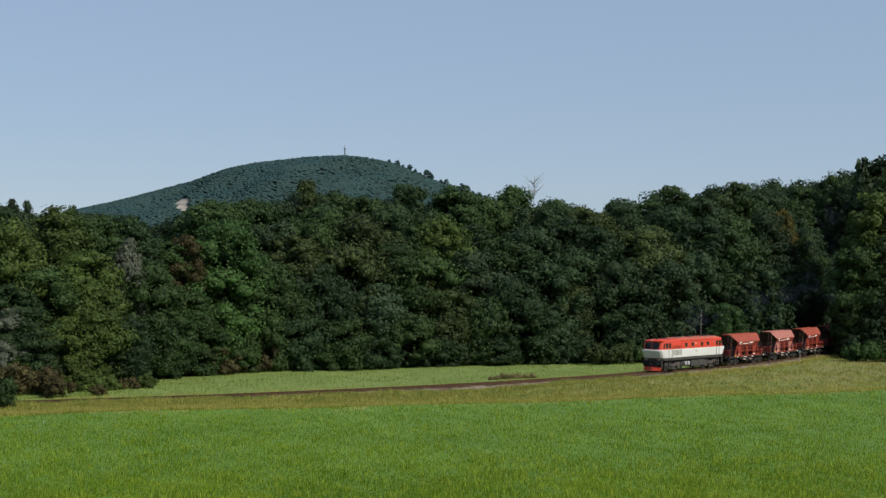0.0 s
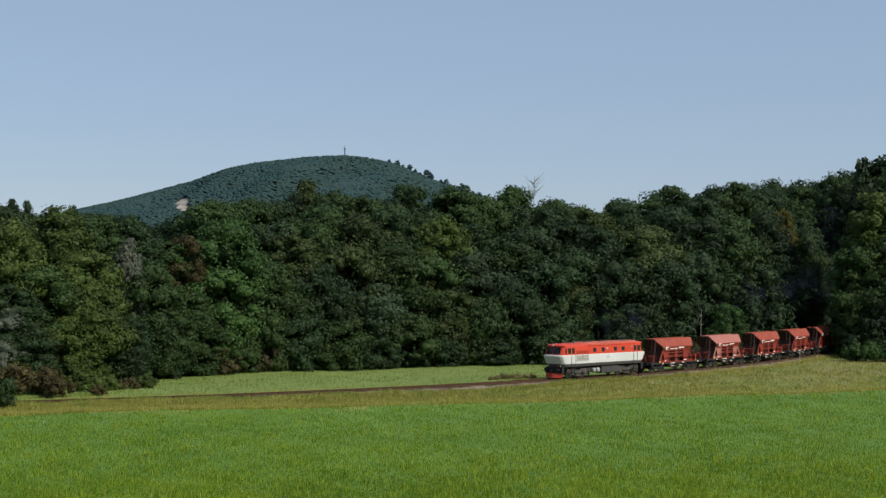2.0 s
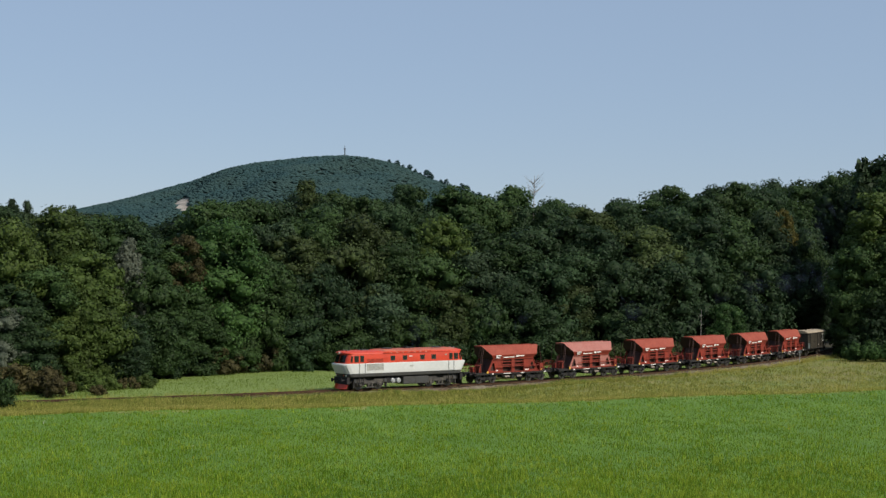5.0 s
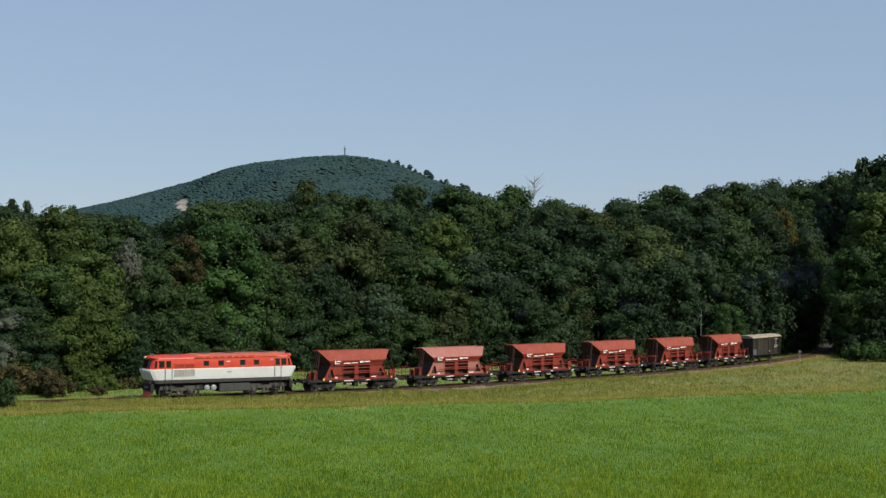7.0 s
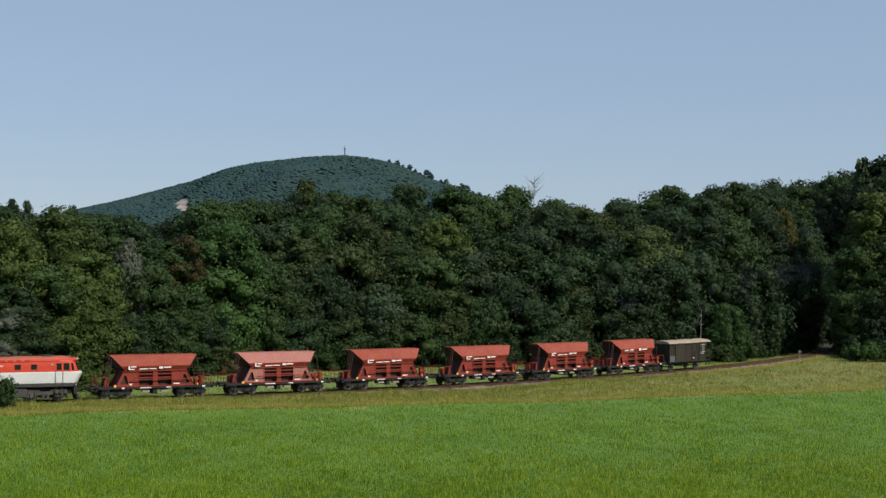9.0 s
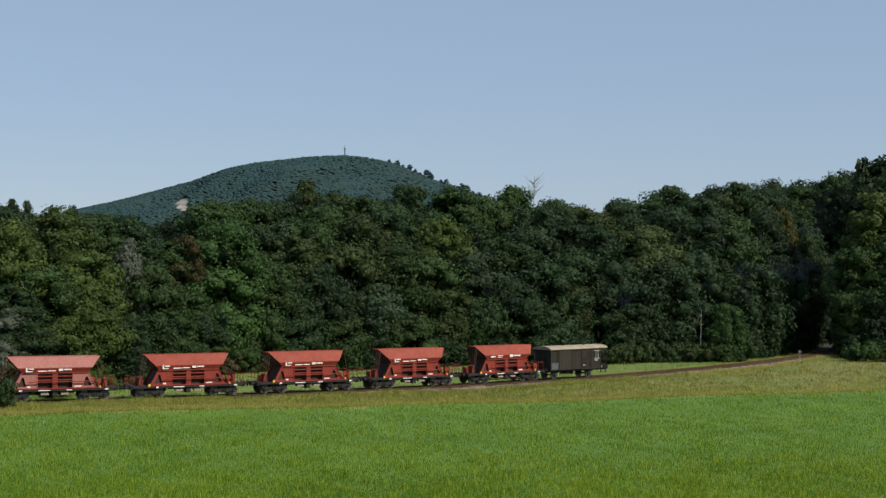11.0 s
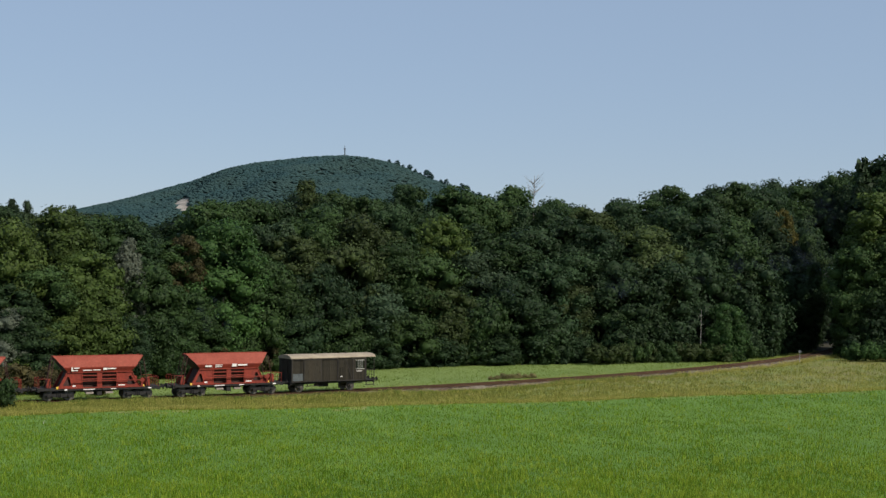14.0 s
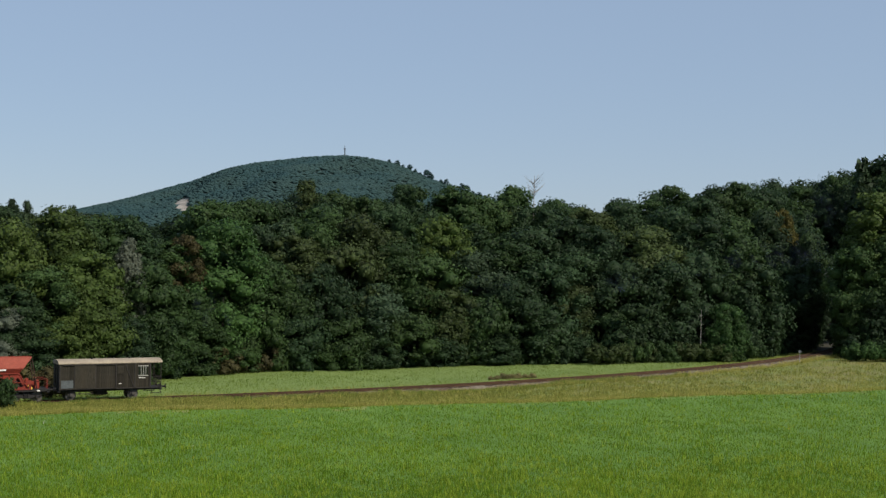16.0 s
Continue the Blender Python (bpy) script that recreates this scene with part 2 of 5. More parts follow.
# ---- woods ----
def leaf_cloud(rng, lobes, leaves, size, droop=0.0):
    """Single leaf sprays on the outer and upper side of ellipsoid lobes (centre, radii), lying along the lobe's skin."""
    C, R = np.array([q[0] for q in lobes]), np.array([q[1] for q in lobes])
    area = (R[:, 0] * R[:, 1] + R[:, 0] * R[:, 2] + R[:, 1] * R[:, 2])
    count = np.maximum(6, (leaves * area / area.sum()).astype(int))
    who = np.repeat(np.arange(len(lobes)), count)
    n = len(who)
    out = C[who] * np.array([1, 1, 0])
    out /= np.linalg.norm(out, axis=1)[:, None] + 1e-6
    d = rng.normal(size=(n, 3)) + 0.45 * out + np.array([0, 0, 0.35])
    d /= np.linalg.norm(d, axis=1)[:, None]
    ph = rng.uniform(0, 6.28, (len(lobes), 3))[who]
    lump = 1 + 0.13 * np.sin(d[:, 0] * 5 + ph[:, 0]) + 0.12 * np.sin(d[:, 1] * 6 + ph[:, 1]) + 0.12 * np.sin(d[:, 2] * 7 + ph[:, 2])
    rad = lump[:, None] * (1.02 - np.abs(rng.normal(0, 0.11, n))[:, None]) + np.abs(rng.normal(0, 0.07, (n, 1)))
    c = C[who] + d * R[who] * rad
    keep = np.ones(n, bool)
    for q in range(len(lobes)):
        inside = (((c - C[q]) / R[q]) ** 2).sum(1) < 0.6
        keep &= ~inside | (who == q)
    c, d, n = c[keep], d[keep], int(keep.sum())
    nrm = d + rng.normal(0, 0.42, (n, 3)) + np.array([0, 0, 0.15])
    nrm /= np.linalg.norm(nrm, axis=1)[:, None]
    a = np.cross(nrm, rng.normal(size=(n, 3)))
    a /= np.linalg.norm(a, axis=1)[:, None] + 1e-9
    b = np.cross(nrm, a)
    L = size * rng.uniform(0.55, 1.4, (n, 1))
    w = L * rng.uniform(0.55, 0.85, (n, 1))
    v = np.stack([c + b * w - a * L * 0.7, c + a * L - np.array([0, 0, droop]) * L, c - b * w - a * L * 0.7], 1).reshape(-1, 3)
    return v, np.arange(n * 3).reshape(-1, 3)


def core(rng, lobes, shrink=0.80):
    """Inner mass of twigs and shaded leaves, an uneven lump in each bough."""
    V, F, k = [], [], 0
    bm = bmesh.new()
    bmesh.ops.create_icosphere(bm, subdivisions=1, radius=1)
    base = np.array([q.co[:] for q in bm.verts])
    fac = np.array([[q.index for q in p.verts] for p in bm.faces])
    bm.free()
    for c, r in lobes:
        V.append(np.array(c) + base * np.array(r) * shrink * rng.uniform(0.72, 1.12, (len(base), 1)))
        F.append(fac + k)
        k += len(base)
    return np.concatenate(V), np.concatenate(F)


# crown kinds: width over height, lowest foliage, height of the widest part, boughs
KINDS = {"slim": (0.34, 0.05, 0.45, 70), "dome": (0.48, 0.05, 0.50, 72), "broad": (0.72, 0.03, 0.45, 64), "low": (1.15, 0.02, 0.35, 48), "rear": (0.48, 0.25, 0.62, 34)}


def crown_lobes(rng, shape):
    """Boughs of a crown in a unit tree, 1 high; the smaller lobes sit on the boughs."""
    main, small = [], []
    if shape == "spruce":
        for i in range(60):
            z = 0.08 + 0.9 * (i / 60)
            w = 0.17 * (1 - z) + 0.008
            a = i * 2.4 + rng.uniform(-0.4, 0.4)
            main.append(((w * math.cos(a), w * math.sin(a), z), (0.05 * (1.15 - z) + 0.008, 0.05 * (1.15 - z) + 0.008, 0.028)))
        return main, small
    if shape == "bush":
        for i in range(22):
            a, q = rng.uniform(0, 2 * math.pi), 0.55 * rng.uniform(0, 1) ** 0.5
            z = rng.uniform(0.12, 0.80) * (1 - 0.5 * q)
            r = rng.uniform(0.13, 0.23)
            main.append(((q * math.cos(a), q * math.sin(a), z), (r, r, r * 0.85)))
        return main, small
    wide, low, waist, n = KINDS[shape]
    R = wide / 2
    ph = rng.uniform(0, 6.28, 3)
    r0 = R * (0.31 if n > 40 else 0.42)
    i = 0
    while len(main) < n:
        t = rng.uniform(low, 1.0)
        p = (1 - ((t - waist) / (1.0 - waist)) ** 2) ** 0.5 if t > waist else 0.74 + 0.26 * (t - low) / (waist - low)
        if rng.uniform(0.0, 1.0) > 0.25 + 0.75 * p:
            continue
        i += 1
        a = i * 2.39996 + rng.uniform(-0.5, 0.5)
        p *= 1 + 0.11 * math.sin(3 * a + ph[0] + 4 * t) + 0.09 * math.sin(5 * a + ph[1] - 9 * t)
        r = r0 * rng.uniform(0.65, 1.30)
        q = max(0.0, p * R - 0.75 * r)
        z = min(t, 1.0 - 0.6 * r)
        c = (q * math.cos(a), q * math.sin(a), z)
        main.append((c, (r * rng.uniform(0.9, 1.25), r * rng.uniform(0.9, 1.25), r * rng.uniform(0.65, 0.98))))
        for k in range(2):
            b = a + rng.uniform(-1.1, 1.1)
            rr = r * rng.uniform(0.32, 0.60)
            small.append(((c[0] + 0.85 * r * math.cos(b), c[1] + 0.85 * r * math.sin(b), c[2] + r * rng.uniform(-0.35, 0.6)), (rr, rr, rr * 0.75)))
    for k in range(4):
        b, q, rr = rng.uniform(0, 6.28), R * 0.16 * k, r0 * rng.uniform(0.6, 0.85)
        main.append(((q * math.cos(b), q * math.sin(b), 0.985 - 0.62 * rr - 0.35 * q), (rr, rr, rr * 0.62)))
    for k in range(9):
        b, q = rng.uniform(0, 6.28), R * 0.55 * rng.uniform(0, 1) ** 0.5
        rr = r0 * rng.uniform(0.22, 0.42)
        small.append(((q * math.cos(b), q * math.sin(b), 0.985 - 0.5 * q - rng.uniform(0.0, 0.03)), (rr, rr, rr * 1.1)))
    return main, small


def trunk_mesh(rng, shape):
    """Tapered trunk with a few limbs, 1 high."""
    bm = bmesh.new()

    def limb(p0, p1, r0, r1):
        d = Vector(p1) - Vector(p0)
        m = Matrix.Translation((Vector(p0) + Vector(p1)) / 2) @ d.to_track_quat("Z", "Y").to_matrix().to_4x4()
        bmesh.ops.create_cone(bm, cap_ends=False, segments=7, radius1=r0, radius2=r1, depth=d.length, matrix=m)

    b1 = (rng.uniform(-0.015, 0.015), rng.uniform(-0.015, 0.015), 0.35)
    b2 = (b1[0] * 2, b1[1] * 2, 0.74)
    limb((0, 0, -0.02), b1, 0.014, 0.010)
    limb(b1, b2, 0.010, 0.003)
    for i in range(4):
        z = rng.uniform(0.25, 0.6)
        a = rng.uniform(0, 6.28)
        q = rng.uniform(0.1, 0.2) * KINDS.get(shape, (0.34,))[0] / 0.6
        limb((b1[0], b1[1], z), (q * math.cos(a), q * math.sin(a), z + rng.uniform(0.06, 0.18)), 0.004, 0.0015)
    return bm


CROWNS, TREE_DATA = {}, {}


def crown_mesh(shape, k, leaves, size):
    if (shape, k) not in CROWNS:
        rng = np.random.default_rng(100 + k * 7 + sum(ord(q) for q in shape))
        main, small = crown_lobes(rng, shape)
        v, f = leaf_cloud(rng, main + small, leaves, size, droop=0.25 if shape == "spruce" else 0.1)
        cv, cf = core(rng, main)
        CROWNS[shape, k] = (np.concatenate([v, cv]), np.concatenate([f, cf + len(v)]))
    return CROWNS[shape, k]


LEAVES = {"slim": (13500, 0.0098), "dome": (13500, 0.0108), "broad": (11500, 0.0150), "low": (7500, 0.026), "rear": (7000, 0.0135), "spruce": (5000, 0.017), "bush": (2600, 0.042)}


def tree(name, shape, k, mat, x, y, height, width, label="", group=""):
    """A tree of the given height; width: metres across the crown (for spruce and bush a factor)."""
    key = (shape, k, mat)
    rnd = random.Random(int(x * 131 + y * 17))
    thing = new(name)
    tagged(thing, label, "bush" if shape == "bush" else "tree", group)
    if key not in TREE_DATA:
        v, f = crown_mesh(shape, k, *LEAVES[shape])
        c = from_arrays("crown", v, f, mat, thing)
        t = part("trunk", trunk_mesh(np.random.default_rng(k + 3), shape), "bark", thing) if shape != "bush" else None
        TREE_DATA[key] = (c.data, t and t.data)
    else:
        cd, td = TREE_DATA[key]
        new("crown", cd).parent = thing
        if td:
            new("trunk", td).parent = thing
    across = width / KINDS[shape][0] if shape in KINDS else height * width
    thing.matrix_basis = pose(x, y, float(ground_z(x, y)), 0, 0, rnd.uniform(0, 360)) @ Matrix.Diagonal((across, across, height, 1))
    return thing


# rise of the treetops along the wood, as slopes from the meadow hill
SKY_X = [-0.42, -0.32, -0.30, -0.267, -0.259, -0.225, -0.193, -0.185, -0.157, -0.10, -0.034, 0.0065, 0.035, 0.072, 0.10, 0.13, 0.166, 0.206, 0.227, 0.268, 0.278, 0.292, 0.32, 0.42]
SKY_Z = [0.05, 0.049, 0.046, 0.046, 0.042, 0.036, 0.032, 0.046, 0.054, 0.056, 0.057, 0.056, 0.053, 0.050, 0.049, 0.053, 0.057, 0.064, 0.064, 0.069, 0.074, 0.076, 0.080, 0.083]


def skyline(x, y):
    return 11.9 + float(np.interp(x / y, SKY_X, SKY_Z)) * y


# the crowns that make up the face of the wood: place, height, width across, kind of leaf
WEST = [
    (-46.5, 149.3, 17.1, 7.3, "L"), (-43.8, 157.0, 17.2, 8.3, "L"), (-40.1, 162.3, 16.1, 7.3, "l"), (-39.6, 152.8, 14.6, 7.5, "L"), (-37.8, 166.4, 15.8, 6.1, "d"), (-38.1, 150.7, 10.9, 7.1, "L"),
    (-43.0, 147.8, 12.7, 6.6, "l"), (-40.0, 147.5, 7.2, 5.7, "L"), (-34.0, 160.4, 12.9, 7.5, "l"), (-32.4, 160.0, 8.3, 6.2, "l"), (-35.5, 152.7, 7.5, 5.9, "d"), (-33.3, 169.0, 14.5, 5.5, "l"),
    (-45.2, 144.9, 10.9, 5.9, "d"), (-42.7, 144.5, 6.1, 5.3, "d"), (-30.2, 164.9, 9.6, 5.4, "l"), (-50.7, 160.4, 15.7, 5.9, "d"), (-35.2, 162.8, 14.7, 5.3, "d"),
]
MIDDLE_REAR = [
    (-31.0, 184.1, 18.0, 9.0, "l"), (-26.8, 190.6, 18.3, 8.6, "l"), (-23.2, 196.5, 17.9, 7.2, "d"), (-20.3, 205.0, 19.6, 5.2, "o"), (-16.3, 205.7, 18.9, 8.4, "l"), (-11.7, 206.7, 18.9, 7.6, "l"),
    (-6.3, 214.4, 19.9, 6.3, "d"), (-4.0, 211.9, 20.2, 5.2, "l"), (1.4, 215.3, 20.5, 10.1, "l"), (6.7, 215.7, 20.0, 7.9, "l"), (-7.7, 201.4, 18.7, 7.4, "d"), (-17.8, 194.7, 18.3, 8.7, "l"),
]
MIDDLE = [
    (-27.0, 173.3, 18.1, 8.5, "b"), (-21.3, 183.4, 18.0, 5.8, "p"), (-19.5, 180.6, 17.2, 7.7, "o"), (-11.2, 190.1, 18.8, 8.9, "o"), (-12.9, 184.0, 15.7, 9.0, "o"), (-6.5, 190.2, 16.1, 8.5, "l"),
    (0.2, 196.7, 20.0, 7.9, "L"), (-1.9, 190.4, 14.6, 8.9, "l"), (4.6, 195.8, 15.8, 8.4, "p"), (9.1, 200.9, 17.4, 9.8, "l"), (-23.6, 176.0, 14.9, 7.9, "l"), (-16.3, 178.7, 13.2, 8.0, "d"),
    (-4.4, 197.7, 17.3, 7.3, "l"), (-24.8, 181.8, 16.6, 6.7, "d"), (-16.5, 188.6, 16.8, 6.9, "l"), (4.7, 203.8, 17.7, 6.7, "d"),
]
MIDDLE_FRONT = [
    (-27.1, 169.3, 12.4, 8.3, "b"), (-23.0, 171.2, 7.7, 7.3, "l"), (-18.4, 174.3, 6.7, 7.1, "d"), (-9.2, 182.4, 10.7, 8.6, "p"), (-13.3, 177.7, 6.7, 7.6, "l"), (-4.8, 183.4, 6.6, 8.2, "l"),
    (0.6, 187.9, 10.4, 7.3, "o"), (5.1, 190.0, 8.9, 8.1, "l"), (9.5, 193.1, 11.4, 9.1, "d"), (-29.1, 164.5, 6.9, 6.0, "l"), (-9.1, 179.7, 4.5, 5.9, "d"), (-20.4, 175.9, 11.6, 7.5, "l"),
    (-24.9, 167.8, 4.0, 4.8, "l"), (-0.3, 185.6, 4.3, 6.1, "d"), (-14.6, 175.8, 3.2, 5.0, "l"), (6.6, 188.9, 3.6, 6.2, "d"),
]
EAST_REAR = [
    (11.0, 225.8, 20.9, 8.2, "l"), (18.7, 227.4, 19.3, 7.8, "l"), (14.7, 217.5, 19.1, 8.0, "d"), (23.4, 223.5, 18.6, 9.1, "o"), (29.4, 228.1, 19.4, 8.4, "d"), (34.7, 232.5, 19.8, 7.6, "l"),
    (39.4, 236.5, 21.4, 8.0, "l"), (43.2, 232.2, 21.1, 8.5, "d"), (51.7, 246.4, 24.4, 8.2, "l"), (61.8, 267.6, 24.7, 9.8, "d"), (75.0, 295.7, 26.4, 9.7, "l"), (80.0, 296.7, 27.3, 8.5, "d"),
]
EAST = [
    (12.5, 202.5, 18.2, 9.5, "d"), (18.7, 207.4, 18.8, 8.5, "d"), (23.4, 207.5, 18.8, 9.3, "d"), (29.7, 207.3, 19.7, 10.6, "o"), (36.1, 218.1, 20.3, 8.9, "d"), (41.1, 216.3, 20.2, 9.7, "d"),
    (44.3, 214.7, 19.7, 10.5, "l"), (54.6, 234.4, 22.0, 8.6, "d"), (19.3, 200.7, 15.3, 8.2, "d"), (31.8, 204.2, 15.6, 10.4, "d"), (25.9, 200.6, 14.2, 9.8, "d"), (37.8, 207.8, 15.7, 9.8, "d"),
    (46.5, 212.6, 15.3, 10.0, "d"), (60.1, 244.7, 23.9, 4.4, "y"), (65.6, 254.5, 21.3, 9.9, "d"), (14.2, 197.3, 14.2, 8.9, "d"),
]
EAST_FRONT = [
    (18.1, 198.6, 11.7, 6.8, "o"), (13.1, 195.2, 7.8, 8.3, "d"), (24.7, 200.6, 7.6, 8.1, "d"), (30.0, 203.4, 7.7, 8.6, "d"), (35.7, 205.4, 9.0, 8.3, "d"), (56.0, 228.3, 14.1, 9.3, "d"),
    (48.2, 215.0, 9.7, 7.8, "d"), (64.8, 247.8, 12.7, 7.6, "d"), (56.7, 227.4, 5.8, 7.9, "d"), (17.9, 196.7, 4.2, 6.3, "d"), (43.7, 209.9, 6.4, 6.8, "d"), (39.5, 208.1, 6.5, 5.9, "d"),
]
GROUP = [
    (68.5, 226.0, 31.9, 4.6, "s"),
    (72.4, 228.0, 31.5, 10.2, "d"),
    (65.1, 222.0, 27.6, 8.6, "d"),
    (68.9, 246.0, 32.2, 7.0, "d"),
    (67.3, 216.0, 25.2, 9.7, "L"),
    (67.6, 213.0, 18.5, 9.6, "l"),
    (63.8, 213.0, 17.6, 7.8, "l"),
    (63.9, 211.5, 10.6, 7.3, "l"),
    (67.1, 210.0, 11.5, 7.7, "d"),
    (73.3, 220.0, 29.4, 9.9, "l"),
    (71.6, 212.0, 20.1, 10.4, "l"),
    (64.7, 217.0, 22.6, 8.0, "d"),
    (77.6, 222.0, 26.8, 10.9, "d"),
    (62.8, 215.0, 13.3, 5.3, "d"),
]


LEAF = {"l": "leaf", "d": "leaf_dark", "L": "leaf_light", "o": "leaf_olive", "p": "leaf_pale", "b": "leaf_bright", "y": "leaf_yellow", "s": "needle"}
WORDS = {"leaf": "full green broadleaf tree at the edge of the wood", "leaf_dark": "dark green broadleaf tree in the dense wood",
         "leaf_light": "yellowish light-green broadleaf tree in the wood", "leaf_brown": "brownish green tree with turning leaves",
         "leaf_olive": "olive-green broadleaf tree in the wood", "leaf_pale": "dull grey-green broadleaf tree in the wood",
         "leaf_bright": "fresh bright green broadleaf tree in the wood", "leaf_yellow": "slender tree with yellowing leaves in the wood",
         "needle": "dark pointed spruce standing above the wood", "leaf_grey": "silvery grey-green willow in the wood"}


def build_woods():
    rnd = random.Random(11)
    for crowns in (WEST, MIDDLE_REAR, MIDDLE, MIDDLE_FRONT, EAST_REAR, EAST, EAST_FRONT, GROUP):
        for x, y, h, w, q in crowns:
            if float(track_distance(x, y)) < (2.6 + 0.25 * w if crowns is GROUP else 3.0 + 0.36 * w):
                continue
            mat = LEAF[q]
            if q == "s":
                tree("spruce", "spruce", 0, mat, x, y, h, 0.8, WORDS[mat])
                continue
            ratio = w / h * 1.05
            shape = "slim" if ratio < 0.41 else "dome" if ratio < 0.60 else "broad" if ratio < 0.95 else "low"
            tree("broadleaf_tree", shape, rnd.randrange(4), mat, x, y, h, w * 1.12, WORDS[mat], "trees of the wood")
    # the depth of the wood behind them
    for back, frac, step in ((13, 0.55, 7.5), (21, 0.74, 7.0), (31, 0.92, 7.0), (43, 0.97, 7.5), (58, 0.95, 9.0)):
        x = -80.0
        while x < 112:
            x += step * rnd.uniform(0.8, 1.2)
            y = float(wood_edge(x)) + back + rnd.uniform(-2.5, 2.5)
            if abs(x / y) > 0.37 or float(track_distance(x, y)) < 8.0:
                continue
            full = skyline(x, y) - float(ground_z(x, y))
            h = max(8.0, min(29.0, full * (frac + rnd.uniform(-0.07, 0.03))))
            mat = rnd.choice(["leaf", "leaf_dark", "leaf_dark", "leaf", "leaf_olive"])
            tree("broadleaf_tree", "rear", rnd.randrange(4), mat, x, y, h, rnd.uniform(7.5, 10.0), WORDS[mat], "trees of the wood")
    # the wood on both sides of the line where it disappears
    for x, y in [(x + rnd.uniform(-2, 2), y + rnd.uniform(-2, 2)) for y in range(212, 300, 9) for x in range(54, 120, 8)]:
        u = x / y
        before = y < np.interp(x, _tx, _ty) or x > 80
        if u > 0.37 or float(track_distance(x, y)) < 7.5 or (before and u < 0.30) or (not before and y > wood_edge(x) - 3) or (before and u > 0.33 and y < 240):
            continue
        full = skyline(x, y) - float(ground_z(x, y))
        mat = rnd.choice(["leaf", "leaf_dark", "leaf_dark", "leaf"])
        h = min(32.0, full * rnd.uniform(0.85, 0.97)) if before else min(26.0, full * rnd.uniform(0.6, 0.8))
        tree("broadleaf_tree", "rear", rnd.randrange(4), mat, x, y, h, rnd.uniform(7.0, 9.0), WORDS[mat], "trees of the wood")
    # trees leaning in beside the line, and those that close the view along it
    for x, y, h, w in ((61.3, 233.5, 15.5, 5.6), (63.4, 241.5, 20.0, 6.0), (59.0, 229.5, 11.0, 6.0), (83.0, 320, 24.0, 9.0), (89.0, 324, 25.0, 9.0), (95.0, 326, 26.0, 9.0), (92.0, 312, 25.0, 8.0), (98.0, 318, 26.0, 9.0), (77.0, 322, 23.0, 9.0)):
        tree("broadleaf_tree", "rear" if y > 300 else "dome", rnd.randrange(4), "leaf" if y < 300 else "leaf_dark", x, y, h, w, WORDS["leaf_dark"], "trees of the wood")
    # trees that stand out
    tree("willow", "slim", 1, "leaf_grey", -36.1, 159.0, 15.4, 3.6, WORDS["leaf_grey"])
    tree("willow", "dome", 2, "leaf_grey", -44.9, 143.0, 8.4, 3.6, WORDS["leaf_grey"])
    tree("broadleaf_tree", "slim", 2, "leaf_brown", -31.4, 169.0, 16.0, 5.4, WORDS["leaf_brown"])
    for x, y, h in ((-54.3, 174.7, 14.2), (-53.0, 176.5, 13.9), (-47.1, 176.0, 14.0)):
        tree("spruce", "slim", 1, "needle", x, y, h, 2.3, WORDS["needle"])
    tree("young_tree", "broad", 1, "leaf_bright", 41.0, 200.8, 8.6, 5.6, "young fresh green round tree before the wood")
    # leafy fringe of shrubs along the foot of the wood
    x = -62.0
    while x < 52:
        x += rnd.uniform(1.3, 2.3)
        hedge = 20 < x < 45.5
        y = float(wood_edge(x)) + (rnd.uniform(-3.4, -2.2) if hedge else rnd.uniform(0.6, 2.4))
        if float(track_distance(x, y)) < 5.0:
            continue
        h = rnd.uniform(3.0, 3.9) if hedge else rnd.uniform(1.8, 4.4)
        mat = rnd.choice(["leaf_dark", "leaf", "leaf_dark"])
        if -27 < x < -20.5 or rnd.random() < 0.06:
            mat, h = "leaf_brown", rnd.uniform(3.6, 5.0)
        if x < -36 and rnd.random() < 0.3:
            mat = "leaf_light"
        if hedge:
            mat, h = rnd.choice(["leaf", "leaf_olive", "leaf_olive"]), h
        what = {"leaf_brown": "brownish shrub at the foot of the wood", "leaf_olive": "olive-green shrub at the foot of the wood", "leaf_dark": "dark green shrub at the foot of the wood", "leaf": "green shrub at the foot of the wood", "leaf_light": "light green shrub at the foot of the wood"}[mat]
        tree("shrub", "bush", rnd.randrange(3), mat, x, y, h, rnd.uniform(0.8, 1.1), what, "shrubs along the wood")
    for x, y, h, w, mat in ((58.9, 200.5, 2.7, 0.8, "leaf_bright"), (60.4, 200, 3.1, 0.9, "leaf_bright"), (62.4, 199.5, 3.4, 1.1, "leaf_bright"), (65.2, 200, 3.3, 1.1, "leaf_bright"), (68.0, 200, 3.3, 1.1, "leaf_bright"), (70, 205, 3.8, 1.0, "leaf"), (62, 207, 4.2, 1.0, "leaf_dark"), (66, 208, 5, 1.0, "leaf_dark"), (71, 209, 5.2, 1.0, "leaf_dark")):
        tree("shrub", "bush", rnd.randrange(3), mat, x, y, h, w, "dense green shrub beside the railway curve", "shrubs by the curve")
    for x, y, h, w, mat in ((-39.2, 121.5, 3.7, 0.78, "leaf"), (-42.2, 121, 3.4, 0.9, "leaf"), (-44.5, 122, 3.6, 0.9, "leaf_dark")):
        tree("shrub", "bush", rnd.randrange(3), mat, x, y, h, w, "green shrub in the dry grass before the track")
